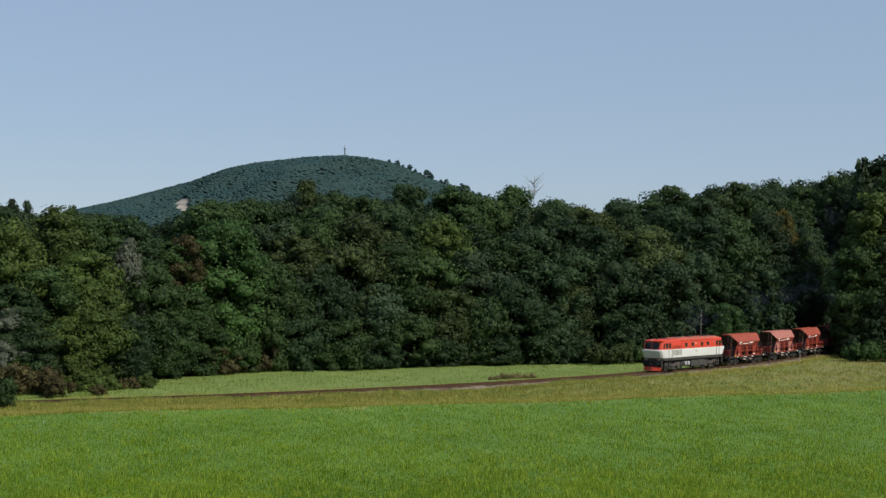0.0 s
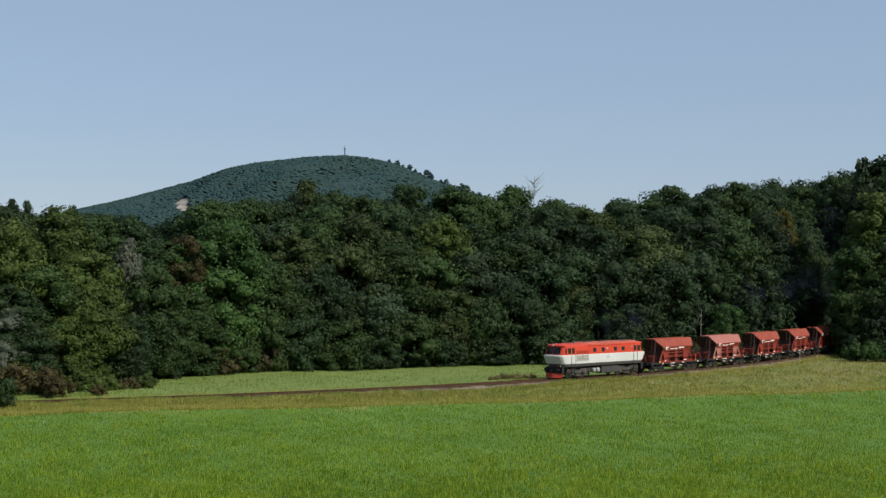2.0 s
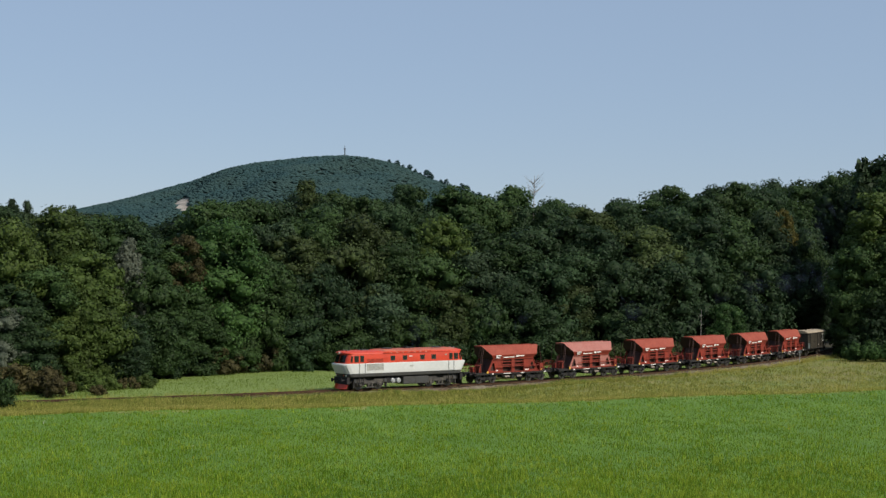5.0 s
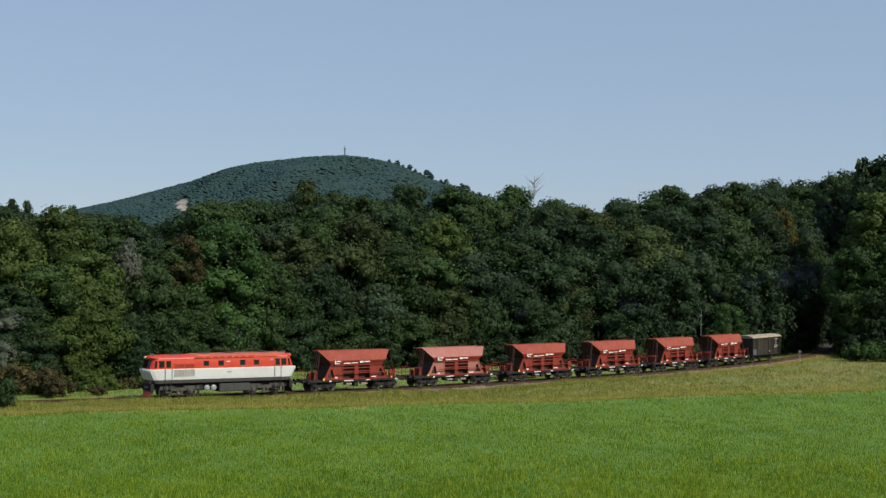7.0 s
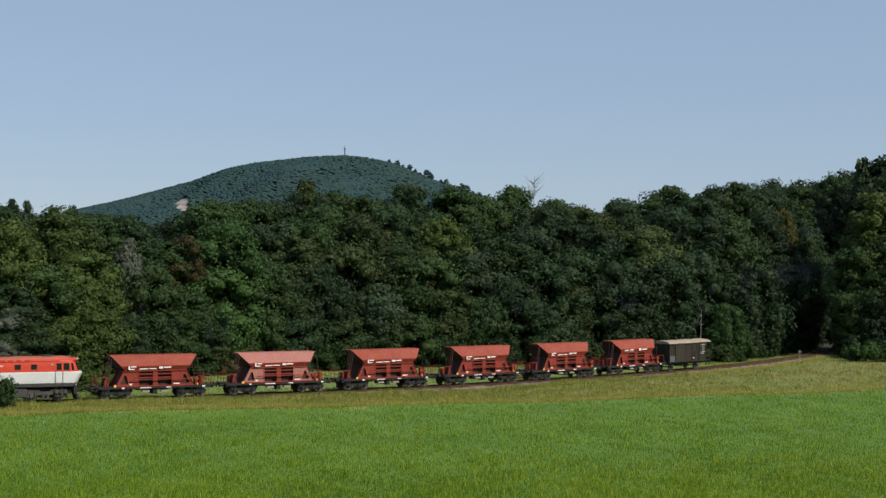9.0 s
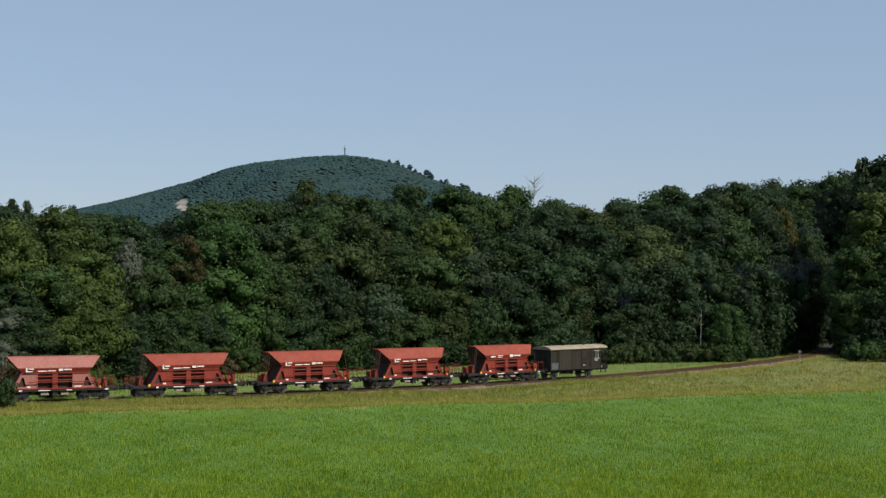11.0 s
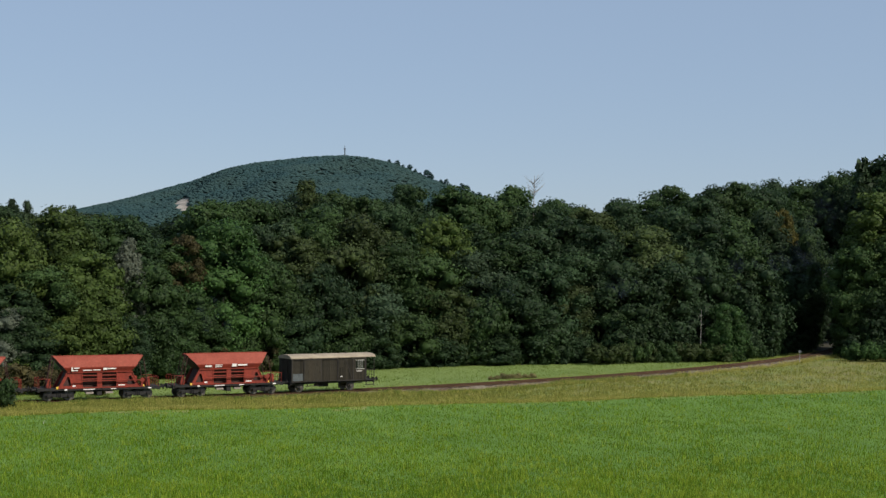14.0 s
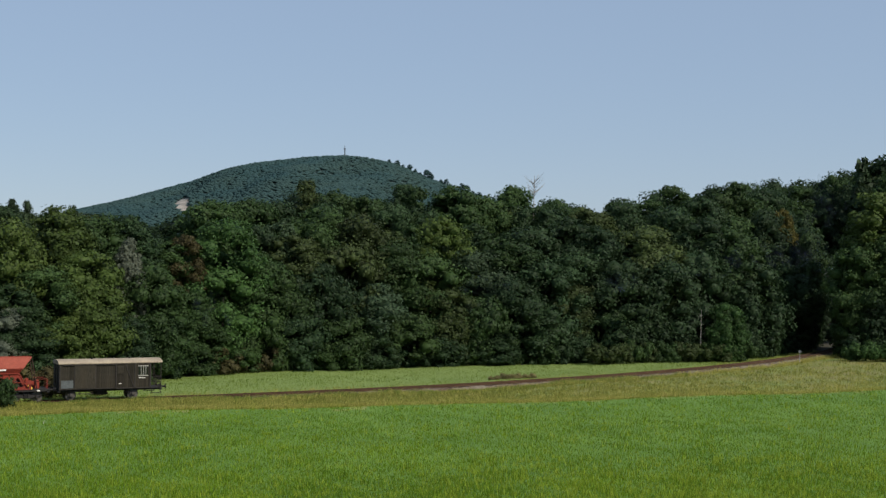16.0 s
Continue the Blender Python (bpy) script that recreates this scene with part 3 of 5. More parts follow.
    for x, y, h, w, mat in ((-35.6, 140, 2.3, 0.9, "leaf_light"), (-34.0, 141.5, 1.9, 1.0, "leaf_light"), (-32.6, 143.5, 1.5, 1.1, "leaf_brown"), (-31.0, 145, 1.7, 1.0, "leaf_light"), (-37.0, 133.5, 2.3, 1.1, "leaf_brown"), (-33.8, 136, 1.2, 1.2, "leaf_brown"), (-39.0, 136, 3.2, 0.9, "leaf_brown"), (-41.5, 137, 3.6, 1.0, "leaf_brown")):
        tree("shrub", "bush", rnd.randrange(3), mat, x, y, h, w, "low weedy shrub behind the railway track")
    # mat of brown weeds between track and meadow
    for i in range(9):
        tree("weed_clump", "bush", rnd.randrange(3), "weed", 5.6 + 0.62 * i + rnd.uniform(-0.2, 0.2), 163.0 + 0.30 * i + rnd.uniform(-0.4, 0.4), rnd.uniform(0.45, 0.85), rnd.uniform(1.3, 1.8), "low brown weeds beside the railway track", "weeds by the track")


build_woods()


def bare_tree(name, x, y, height, label, lean, thick, twigs, seed, low=0.5, reach=1.0):
    thing = tagged(new(name), label, "tree")
    rnd = random.Random(seed)
    bm = bmesh.new()
    tube(bm, (0, 0, -0.5), (lean * 0.5, 0, height * 0.5), thick, 7, thick * 0.75)
    tube(bm, (lean * 0.5, 0, height * 0.5), (lean, 0, height), thick * 0.75, 7, thick * 0.2)
    part("trunk", bm, "deadwood", thing)
    for i in range(twigs):
        q = rnd.uniform(low, 0.96)
        a = rnd.uniform(0, 6.28)
        r = reach * height * rnd.uniform(0.12, 0.26) * (1.4 - q)
        bm = bmesh.new()
        p1 = (lean * q + r * math.cos(a), r * math.sin(a), height * (q + 0.03))
        tube(bm, (lean * q, 0, height * q), p1, thick * 0.35, 5, thick * 0.18)
        tube(bm, p1, (p1[0] + r * 0.7 * math.cos(a + 0.5), p1[1] + r * 0.7 * math.sin(a + 0.5), p1[2] + height * 0.035), thick * 0.18, 5, thick * 0.07)
        part("limb", bm, "deadwood", thing)
    thing.matrix_basis = pose(x, y, float(ground_z(x, y)))
    return thing


# ---- the hill behind ----
HILL_U = [-0.42, -0.30, -0.259, -0.238, -0.21, -0.181, -0.157, -0.136, -0.10, -0.071, -0.055, -0.034, -0.010, 0.0065, 0.035, 0.06, 0.09, 0.16, 0.3]
HILL_T = [0.020, 0.040, 0.0480, 0.0525, 0.0598, 0.0676, 0.0764, 0.0806, 0.0850, 0.0863, 0.0847, 0.0797, 0.0693, 0.0640, 0.0545, 0.0455, 0.036, 0.024, 0.012]


def hill_z(x, y):
    """A long wooded back whose crest runs across at 2500 m."""
    crest = 2500 + 60 * np.sin(x * 0.004)
    top = 11.9 + crest * np.interp(x / crest, HILL_U, HILL_T) - 2.5
    d = (y - crest) / np.where(y < crest, 760.0, 900.0)
    z = top * np.clip(1 - np.abs(d), 0, 1) ** 0.8
    fade = np.clip(-d * 4, 0, 1)
    gully = 1 + fade * (0.035 * np.sin(x * 0.021 + y * 0.006) + 0.03 * np.sin(x * 0.047 - y * 0.011))
    return z * gully - 3


def build_hill():
    xs, ys = np.arange(-1150, 820, 11.0), np.arange(1700, 3420, 11.0)
    X, Y = np.meshgrid(xs, ys)
    v = np.stack([X, Y, hill_z(X, Y)], -1).reshape(-1, 3)
    nx, ny = len(xs), len(ys)
    i = (np.arange(ny - 1)[:, None] * nx + np.arange(nx - 1)).ravel()
    f = np.stack([i, i + 1, i + nx + 1, i + nx], -1)
    c = v[f].mean(1)
    rough = 1 + 0.5 * np.sin(c[:, 0] * 0.31 + c[:, 1] * 0.11) * np.sin(c[:, 1] * 0.13)
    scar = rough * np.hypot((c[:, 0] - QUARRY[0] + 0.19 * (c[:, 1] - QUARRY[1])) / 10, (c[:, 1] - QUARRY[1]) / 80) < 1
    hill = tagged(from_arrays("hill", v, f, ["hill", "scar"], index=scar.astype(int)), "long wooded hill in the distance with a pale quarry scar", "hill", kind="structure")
    rng = np.random.default_rng(8)
    n = 36000
    x, y = rng.uniform(-760, 190, n), rng.uniform(1850, 2600, n)
    z = hill_z(x, y)
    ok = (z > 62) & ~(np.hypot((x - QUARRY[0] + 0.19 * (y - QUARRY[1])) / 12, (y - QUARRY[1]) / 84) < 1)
    x, y, z = x[ok], y[ok], z[ok]
    base = np.array([(0, 0, 1), (1, 0, 0.1), (0.31, 0.95, 0), (-0.81, 0.59, 0.1), (-0.81, -0.59, 0), (0.31, -0.95, 0.1), (0, 0, -0.7)])
    fac = np.array([(0, q, q % 5 + 1) for q in range(1, 6)] + [(6, q % 5 + 1, q) for q in range(1, 6)])
    m, k = len(x), len(base)
    r = 3.2 + 2.8 * rng.uniform(0, 1, (m, 1, 1))
    V = base[None] * r * np.array([1, 1, 0.5]) * rng.uniform(0.85, 1.12, (m, k, 1)) + np.stack([x, y, z + 2], -1)[:, None]
    F = fac[None] + (np.arange(m) * k)[:, None, None]
    # leaf colour already holds the haze over the hill
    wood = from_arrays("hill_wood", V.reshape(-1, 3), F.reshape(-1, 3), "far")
    wood.data.polygons.foreach_set("use_smooth", [True] * len(wood.data.polygons))
    tagged(wood, "dense wood covering the distant hill, haze-blue in its leaf colour", "wood", kind="stuff")
    # single trees along the descending crest
    rnd = random.Random(21)
    for u, h in ((-0.044, 15), (-0.038, 16), (-0.034, 12), (-0.029, 17), (-0.025, 13), (-0.0215, 10), (-0.0165, 20), (-0.0135, 16), (-0.0065, 12), (-0.0025, 16), (0.003, 9), (0.0085, 18), (0.012, 18), (0.0165, 12), (0.021, 13), (0.026, 12), (0.031, 13)):
        y = 2490.0
        x = (u + 0.005) * y
        t = tree("hill_tree", "rear", 7, "far", x, y, h + 2, h * rnd.uniform(0.45, 0.75), "single tree on the hill crest with haze-blue leaf colour", "trees on the crest")
        t.location.z = float(hill_z(x, y)) - 5.0
    tower = tagged(new("lookout_tower"), "slender lookout tower on the hilltop", "tower")
    made("shaft", "frame", tower, (tube, (0, 0, -6), (0, 0, 17), 1.0, 8, 0.8))
    made("platform", "frame", tower, (tube, (0, 0, 13.2), (0, 0, 15.4), 1.7, 10), (tube, (0, 0, 17), (0, 0, 21), 0.45, 6))
    x, y = -0.0710 * 2480, 2480.0
    tower.matrix_basis = pose(x, y, float(hill_z(x, y)) + 5)


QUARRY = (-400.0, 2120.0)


# ---- train ----
M.update({
    "red": material("loco_red_paint", (0.54, 0.046, 0.014), 0.42, vary=0.16, scale=0.8, fine=9, other=(0.46, 0.038, 0.014)),
    "roofred": material("faded_roof_paint", (0.43, 0.095, 0.050), 0.6, vary=0.25, scale=1.2, fine=8, other=(0.30, 0.085, 0.052)),
    "white": material("cream_white_paint", (0.555, 0.560, 0.545), 0.4, vary=0.06, scale=0.5, fine=5, other=(0.51, 0.51, 0.49)),
    "frame": material("grey_underframe", (0.046, 0.046, 0.045), 0.6, vary=0.3, scale=1.5, fine=10, other=(0.036, 0.034, 0.030)),
    "bogie": material("dusty_bogie", (0.034, 0.031, 0.028), 0.75, vary=0.4, scale=3, fine=16, other=(0.075, 0.066, 0.055)),
    "black": material("black_iron", (0.018, 0.016, 0.015), 0.85, vary=0.3, scale=3, fine=16),
    "grille": material("grille_grey", (0.33, 0.32, 0.28), 0.5, vary=0.2, scale=2, fine=12),
    "ventpink": material("pale_vent_paint", (0.62, 0.28, 0.20), 0.5, vary=0.15),
    "tank": material("air_tank_grey", (0.30, 0.31, 0.31), 0.4, vary=0.2, scale=2, fine=12),
    "pane": material("dark_cab_glass", (0.012, 0.014, 0.016), 0.06, vary=0.1, spec=0.7),
    "lamp": material("lamp_glass", (0.55, 0.55, 0.50), 0.15, vary=0.05),
    "wheel": material("wheel_steel", (0.13, 0.115, 0.10), 0.5, 0.3, vary=0.35, scale=4, fine=20),
    "hopper": material("hopper_oxide_red", (0.225, 0.030, 0.016), 0.65, vary=0.28, scale=0.9, fine=7, other=(0.150, 0.024, 0.015), spec=0.3),
    "hopperlid": material("hopper_upper_red", (0.262, 0.062, 0.039), 0.75, vary=0.2, scale=0.7, fine=6, other=(0.225, 0.044, 0.027), spec=0.25),
    "hopperpale": material("hopper_pink_dust", (0.31, 0.120, 0.095), 0.7, vary=0.25, scale=0.9, fine=7, other=(0.30, 0.10, 0.078)),
    # dark red that carries the shade at the hopper ends and underneath
    "shade_red": material("shade_dark_red", (0.052, 0.020, 0.015), 0.85, vary=0.35, scale=1.5, fine=9),
    "chute": material("dusty_chute", (0.25, 0.21, 0.175), 0.85, vary=0.3, scale=2, fine=12),
    "sign": material("white_lettering", (0.74, 0.70, 0.66), 0.6, vary=0.1),
    "yellow": material("yellow_marking", (0.72, 0.44, 0.06), 0.6, vary=0.15),
    "vanwood": material("weathered_van_boards", (0.031, 0.026, 0.018), 0.9, vary=0.3, scale=1.1, fine=9, spec=0.2, other=(0.024, 0.022, 0.017), per="object", stretch=(1, 1, 0.3)),
    "vaniron": material("van_iron_frame", (0.034, 0.030, 0.026), 0.8, spec=0.25, vary=0.3, scale=2, fine=12),
    "vanroof": material("weathered_van_roof", (0.33, 0.27, 0.19), 0.8, vary=0.25, scale=0.8, fine=6, other=(0.25, 0.20, 0.145)),
    "poster": material("pale_blue_panel", (0.080, 0.092, 0.095), 0.7, vary=0.35, scale=3, fine=12),
    "post": material("galvanised_post", (0.35, 0.36, 0.36), 0.5, vary=0.2),
})


def box(bm, x0, x1, y0, y1, z0, z1, bevel=0.0):
    r = bmesh.ops.create_cube(bm, size=1, matrix=Matrix.Translation(((x0 + x1) / 2, (y0 + y1) / 2, (z0 + z1) / 2)) @ Matrix.Diagonal((abs(x1 - x0), abs(y1 - y0), abs(z1 - z0), 1)))
    if bevel:
        es = {e for v in r["verts"] for e in v.link_edges}
        bmesh.ops.bevel(bm, geom=list(es), offset=bevel, segments=1, affect="EDGES")


def tube(bm, p0, p1, r, seg=8, r2=None):
    p0, p1 = Vector(p0), Vector(p1)
    d = p1 - p0
    m = Matrix.Translation((p0 + p1) / 2) @ d.to_track_quat("Z", "Y").to_matrix().to_4x4()
    bmesh.ops.create_cone(bm, cap_ends=True, segments=seg, radius1=r, radius2=r if r2 is None else r2, depth=d.length, matrix=m)


def plate(bm, pts, y0, y1):
    """Polygon of (x, z) points, given thickness between y0 and y1."""
    lo = [bm.verts.new((x, y0, z)) for x, z in pts]
    hi = [bm.verts.new((x, y1, z)) for x, z in pts]
    bm.faces.new(lo), bm.faces.new(hi[::-1])
    for i in range(len(pts)):
        j = (i + 1) % len(pts)
        bm.faces.new((lo[i], hi[i], hi[j], lo[j]))


def stack(bm, loops, cap_low=True, cap_high=True):
    """Skin over closed loops of points, one above the other."""
    rows = [[bm.verts.new(p) for p in lp] for lp in loops]
    k = len(rows[0])
    for a, b in zip(rows, rows[1:]):
        for i in range(k):
            j = (i + 1) % k
            bm.faces.new((a[i], a[j], b[j], b[i]))
    if cap_low:
        bm.faces.new(rows[0][::-1])
    if cap_high:
        bm.faces.new(rows[-1])


def made(name, mat, parent, *calls, label="", smooth=False):
    """One mesh from calls such as (box, x0, x1, ...)."""
    bm = bmesh.new()
    for fn, *args in calls:
        fn(bm, *args)
    return part(name, bm, mat, parent, label, smooth)


def wheelset(parent, x, r, z=None):
    bm = bmesh.new()
    tube(bm, (0, -0.98, 0), (0, 0.98, 0), 0.075, 8)
    for sy in (-1, 1):
        tube(bm, (0, sy * 0.70, 0), (0, sy * 0.83, 0), r, 20)
        tube(bm, (0, sy * 0.675, 0), (0, sy * 0.70, 0), r + 0.028, 20)
        tube(bm, (0, sy * 0.83, 0), (0, sy * 0.87, 0), 0.16, 10)
        for q in range(5):
            a = q * 2 * math.pi / 5
            cx, cz = 0.58 * r * math.cos(a), 0.58 * r * math.sin(a)
            tube(bm, (cx, sy * 0.828, cz), (cx, sy * 0.845, cz), 0.11 * r / 0.5, 8)
    ob = part("wheelset", bm, "wheel", parent)
    ob.matrix_basis = pose(x, 0, r if z is None else z)
    return ob


def buffers(parent, x, sgn, z=1.05):
    for y in (-0.87, 0.87):
        made("buffer", "black", parent, (tube, (x, y, z), (x + sgn * 0.42, y, z), 0.09, 10), (tube, (x + sgn * 0.42, y, z), (x + sgn * 0.47, y, z), 0.22, 14), (box, x - 0.05, x + 0.02, y - 0.17, y + 0.17, z - 0.17, z + 0.17))
    made("coupling", "black", parent, (box, x, x + sgn * 0.22, -0.06, 0.06, z - 0.1, z + 0.05), (tube, (x + sgn * 0.2, 0, z - 0.02), (x + sgn * 0.52, 0, z - 0.12), 0.04, 6))


def loop(z, xe, hw, back=None):
    """Plan outline of the locomotive at height z: rounded ends at +-xe, half width hw."""
    q = [(xe, 0), (xe - 0.05, 0.5 * hw), (xe - 0.20, 0.80 * hw), (xe - 0.42, 0.955 * hw), (xe - 0.75, hw), (3.0, hw), (0, hw)]
    right = q + [(-x, y) for x, y in q[-2::-1]]
    left = [(x, -y) for x, y in right[-2:0:-1]]
    return [(x, y, z) for x, y in right + left]


def locomotive():
    loco = tagged(new("diesel_locomotive"), "red and cream-white diesel locomotive with grey underframe", "locomotive")
    bm = bmesh.new()
    stack(bm, [loop(1.36, 7.12, 1.42), loop(1.42, 7.18, 1.47), loop(1.74, 7.30, 1.49)])
    skirt = part("skirt", bm, "frame", loco, "dark grey frame skirt")
    bm = bmesh.new()
    stack(bm, [loop(1.74, 7.32, 1.505), loop(2.00, 7.44, 1.52), loop(2.62, 7.74, 1.52), loop(2.74, 7.72, 1.515), loop(2.80, 7.50, 1.50)])
    lower = part("lower_body", bm, "white", loco, "cream-white lower body", False)
    bm = bmesh.new()
    stack(bm, [loop(2.80, 7.42, 1.495), loop(3.35, 7.25, 1.47), loop(3.78, 7.10, 1.42)])
    upper = part("upper_body", bm, "red", loco, "bright red upper body")
    bm = bmesh.new()
    stack(bm, [loop(3.78, 7.20, 1.43), loop(3.88, 7.34, 1.40), loop(3.97, 7.28, 1.28), loop(4.06, 7.0, 1.0), loop(4.12, 6.5, 0.6)])
    roof = part("roof", bm, "red", loco, "bright red rounded cab roof")
    # raised engine hood along the roof
    prof = [(1.30, 3.92), (1.16, 4.08), (0.75, 4.19), (-0.75, 4.19), (-1.16, 4.08), (-1.30, 3.92)]
    bm = bmesh.new()
    stack(bm, [[(x, y * w, 3.84 + (z - 3.84) * w) for y, z in prof] for x, w in ((3.4, 0.75), (2.7, 1.0), (-6.2, 1.0), (-6.9, 0.6))])
    hood = part("roof_hood", bm, "roofred", loco, "faded brownish-red roof hood")
    for sy in (1, -1):
        made("louvre_strip", "red", loco, (plate, [(3.0, 3.80), (2.8, 3.95), (-3.0, 3.95), (-3.0, 3.80)], sy * 1.20, sy * 1.49))
    for i in range(7):
        x = 2.0 - i * 0.72
        made("roof_vent", "ventpink", hood, (box, x - 0.11, x + 0.11, 1.49, 1.505, 3.83, 3.90))
        made("roof_vent", "ventpink", hood, (box, x - 0.11, x + 0.11, -1.505, -1.49, 3.83, 3.90))
    made("roof_gutter", "red", loco, (box, -5.6, 3.0, 1.36, 1.45, 3.80, 3.86), (box, -5.6, 3.0, -1.45, -1.36, 3.80, 3.86))
    made("exhaust", "black", hood, (box, -1.5, -0.5, -0.35, 0.35, 4.24, 4.32), (tube, (-0.8, 0, 4.25), (-0.8, 0, 4.40), 0.16, 10))
    made("roof_fan_cover", "frame", hood, (tube, (1.6, 0, 4.22), (1.6, 0, 4.29), 0.55, 16), (tube, (-4.6, 0, 4.22), (-4.6, 0, 4.29), 0.5, 16))
    for sx in (1, -1):
        made("horn", "frame", roof, (tube, (sx * 6.3, 0.35, 4.10), (sx * 6.75, 0.35, 4.16), 0.05, 8, 0.09), (tube, (sx * 6.3, -0.35, 4.10), (sx * 6.75, -0.35, 4.16), 0.05, 8, 0.09))
        made("roof_box", "frame", roof, (box, sx * 4.0, sx * 4.9, -0.45, 0.45, 4.08, 4.17, 0.02))
        # windscreen: panes follow the curved cab front
        for y0, y1 in ((-0.98, -0.06), (0.06, 0.98)):
            bm = bmesh.new()
            rows = []
            for z, xe, hw in ((2.90, 7.39, 1.49), (3.68, 7.14, 1.43)):
                cols = []
                for u in np.linspace(y0, y1, 6):
                    x = float(np.interp(abs(u), [0, 0.5 * hw, 0.80 * hw, 0.955 * hw], [xe, xe - 0.05, xe - 0.20, xe - 0.42]))
                    cols.append(((x + 0.03) * sx, float(u) * 1.03, z))
                rows.append([bm.verts.new(c) for c in cols])
            for i in range(5):
                bm.faces.new((rows[0][i], rows[0][i + 1], rows[1][i + 1], rows[1][i]))
            bmesh.ops.solidify(bm, geom=bm.faces[:], thickness=0.02)
            part("windscreen", bm, "pane", upper)
        for sy in (1, -1):
            # corner pane, cab windows, door seams and rails
            made("corner_window", "pane", upper, (plate, [(sx * 6.88, 2.94), (sx * 6.66, 2.94), (sx * 6.60, 3.60), (sx * 6.74, 3.60)], sy * 1.40, sy * 1.495))
            for xa, xb in ((6.42, 5.92), (5.72, 5.30)):
                made("cab_window", "pane", upper, (plate, [(sx * xa, 2.98), (sx * xb, 2.98), (sx * xb, 3.58), (sx * xa, 3.58)], sy * 1.40, sy * 1.51))
                made("window_frame", "frame", upper, (box, sx * xa, sx * xb, sy * 1.40, sy * 1.515, 2.94, 2.98), (box, sx * xa, sx * xb, sy * 1.40, sy * 1.50, 3.58, 3.61))
            made("cab_door", "white", lower, (box, sx * 5.24, sx * 5.80, sy * 1.50, sy * 1.535, 1.80, 2.78, 0.01))
            for x in (5.18, 5.86):
                made("handrail", "frame", lower, (tube, (sx * x, sy * 1.58, 1.45), (sx * x, sy * 1.58, 2.85), 0.018, 6))
            made("steps", "bogie", skirt, (box, sx * 5.26, sx * 5.78, sy * 1.32, sy * 1.52, 0.48, 0.52), (box, sx * 5.26, sx * 5.78, sy * 1.34, sy * 1.52, 0.86, 0.90), (box, sx * 5.76, sx * 5.80, sy * 1.36, sy * 1.50, 0.45, 1.3), (box, sx * 5.24, sx * 5.28, sy * 1.36, sy * 1.50, 0.45, 1.3))
            made("headlight", "lamp", skirt, (tube, (sx * 6.86, sy * 0.95, 1.54), (sx * 7.14, sy * 0.95, 1.54), 0.11, 12))
            made("marker_light", "red", skirt, (tube, (sx * 6.95, sy * 0.68, 1.54), (sx * 7.22, sy * 0.68, 1.54), 0.07, 10))
        made("headlight", "lamp", roof, (tube, (sx * 7.2, 0, 3.90), (sx * 7.40, 0, 3.90), 0.11, 12))
        made("snow_plough", "red" if sx > 0 else "black", loco, (stack, [[(sx * 7.2, -1.25, 0.14), (sx * 7.62, 0, 0.14), (sx * 7.2, 1.25, 0.14), (sx * 7.0, 0, 0.14)], [(sx * 7.05, -1.3, 0.62), (sx * 7.35, 0, 0.62), (sx * 7.05, 1.3, 0.62), (sx * 6.9, 0, 0.62)]]), label="red snow plough" if sx > 0 else "black rear plough")
        made("front_beam", "black", loco, (box, sx * 6.85, sx * 7.18, -1.30, 1.30, 0.62, 1.36, 0.03))
        buffers(loco, sx * 7.20, sx)
    for sy in (1, -1):
        for xa, xb in ((4.92, 4.02), (3.90, 3.00)):
            bm = bmesh.new()
            for i in range(7):
                z = 2.06 + i * 0.1
                box(bm, xa, xb, sy * 1.515, sy * 1.545, z, z + 0.06)
            box(bm, xa - 0.02, xa + 0.03, sy * 1.51, sy * 1.55, 2.03, 2.74), box(bm, xb - 0.03, xb + 0.02, sy * 1.51, sy * 1.55, 2.03, 2.74)
            part("side_grille", bm, "grille", lower)
            bm = bmesh.new()
            for i in range(4):
                z = 2.88 + i * 0.1
                box(bm, xa, xb, sy * 1.44, sy * 1.505, z, z + 0.055)
            part("upper_grille", bm, "hopper", upper)
        for x in (1.80, 0.30, -1.88, -3.30):
            made("engine_window", "pane", upper, (plate, [(x + 0.24, 3.07), (x - 0.24, 3.07), (x - 0.24, 3.52), (x + 0.24, 3.52)], sy * 1.40, sy * 1.50))
            made("window_frame", "frame", upper, (box, x - 0.28, x + 0.28, sy * 1.44, sy * 1.51, 3.02, 3.07), (box, x - 0.28, x - 0.24, sy * 1.40, sy * 1.495, 3.07, 3.54), (box, x + 0.24, x + 0.28, sy * 1.40, sy * 1.495, 3.07, 3.54))
        made("number_plate", "sign", upper, (box, -0.60, -0.24, sy * 1.45, sy * 1.49, 3.37, 3.46))
        made("works_plate", "grille", lower, (box, -0.75, -0.25, sy * 1.515, sy * 1.53, 2.36, 2.46), (box, -0.65, -0.35, sy * 1.515, sy * 1.53, 2.26, 2.31))
        made("access_hatch", "white", lower, (box, -5.2, -4.9, sy * 1.515, sy * 1.53, 2.2, 2.6, 0.005))
        made("roof_sign", "grille", upper, (box, -5.0, -4.75, sy * 1.45, sy * 1.485, 3.40, 3.55), (box, -5.6, -5.4, sy * 1.45, sy * 1.485, 3.40, 3.62))
        for x in (1.66, 0.98):
            made("air_tank", "tank", loco, (tube, (x, sy * 0.35, 0.86), (x, sy * 1.36, 0.86), 0.27, 18), (tube, (x, sy * 1.36, 0.86), (x, sy * 1.42, 0.86), 0.27, 18, 0.15))
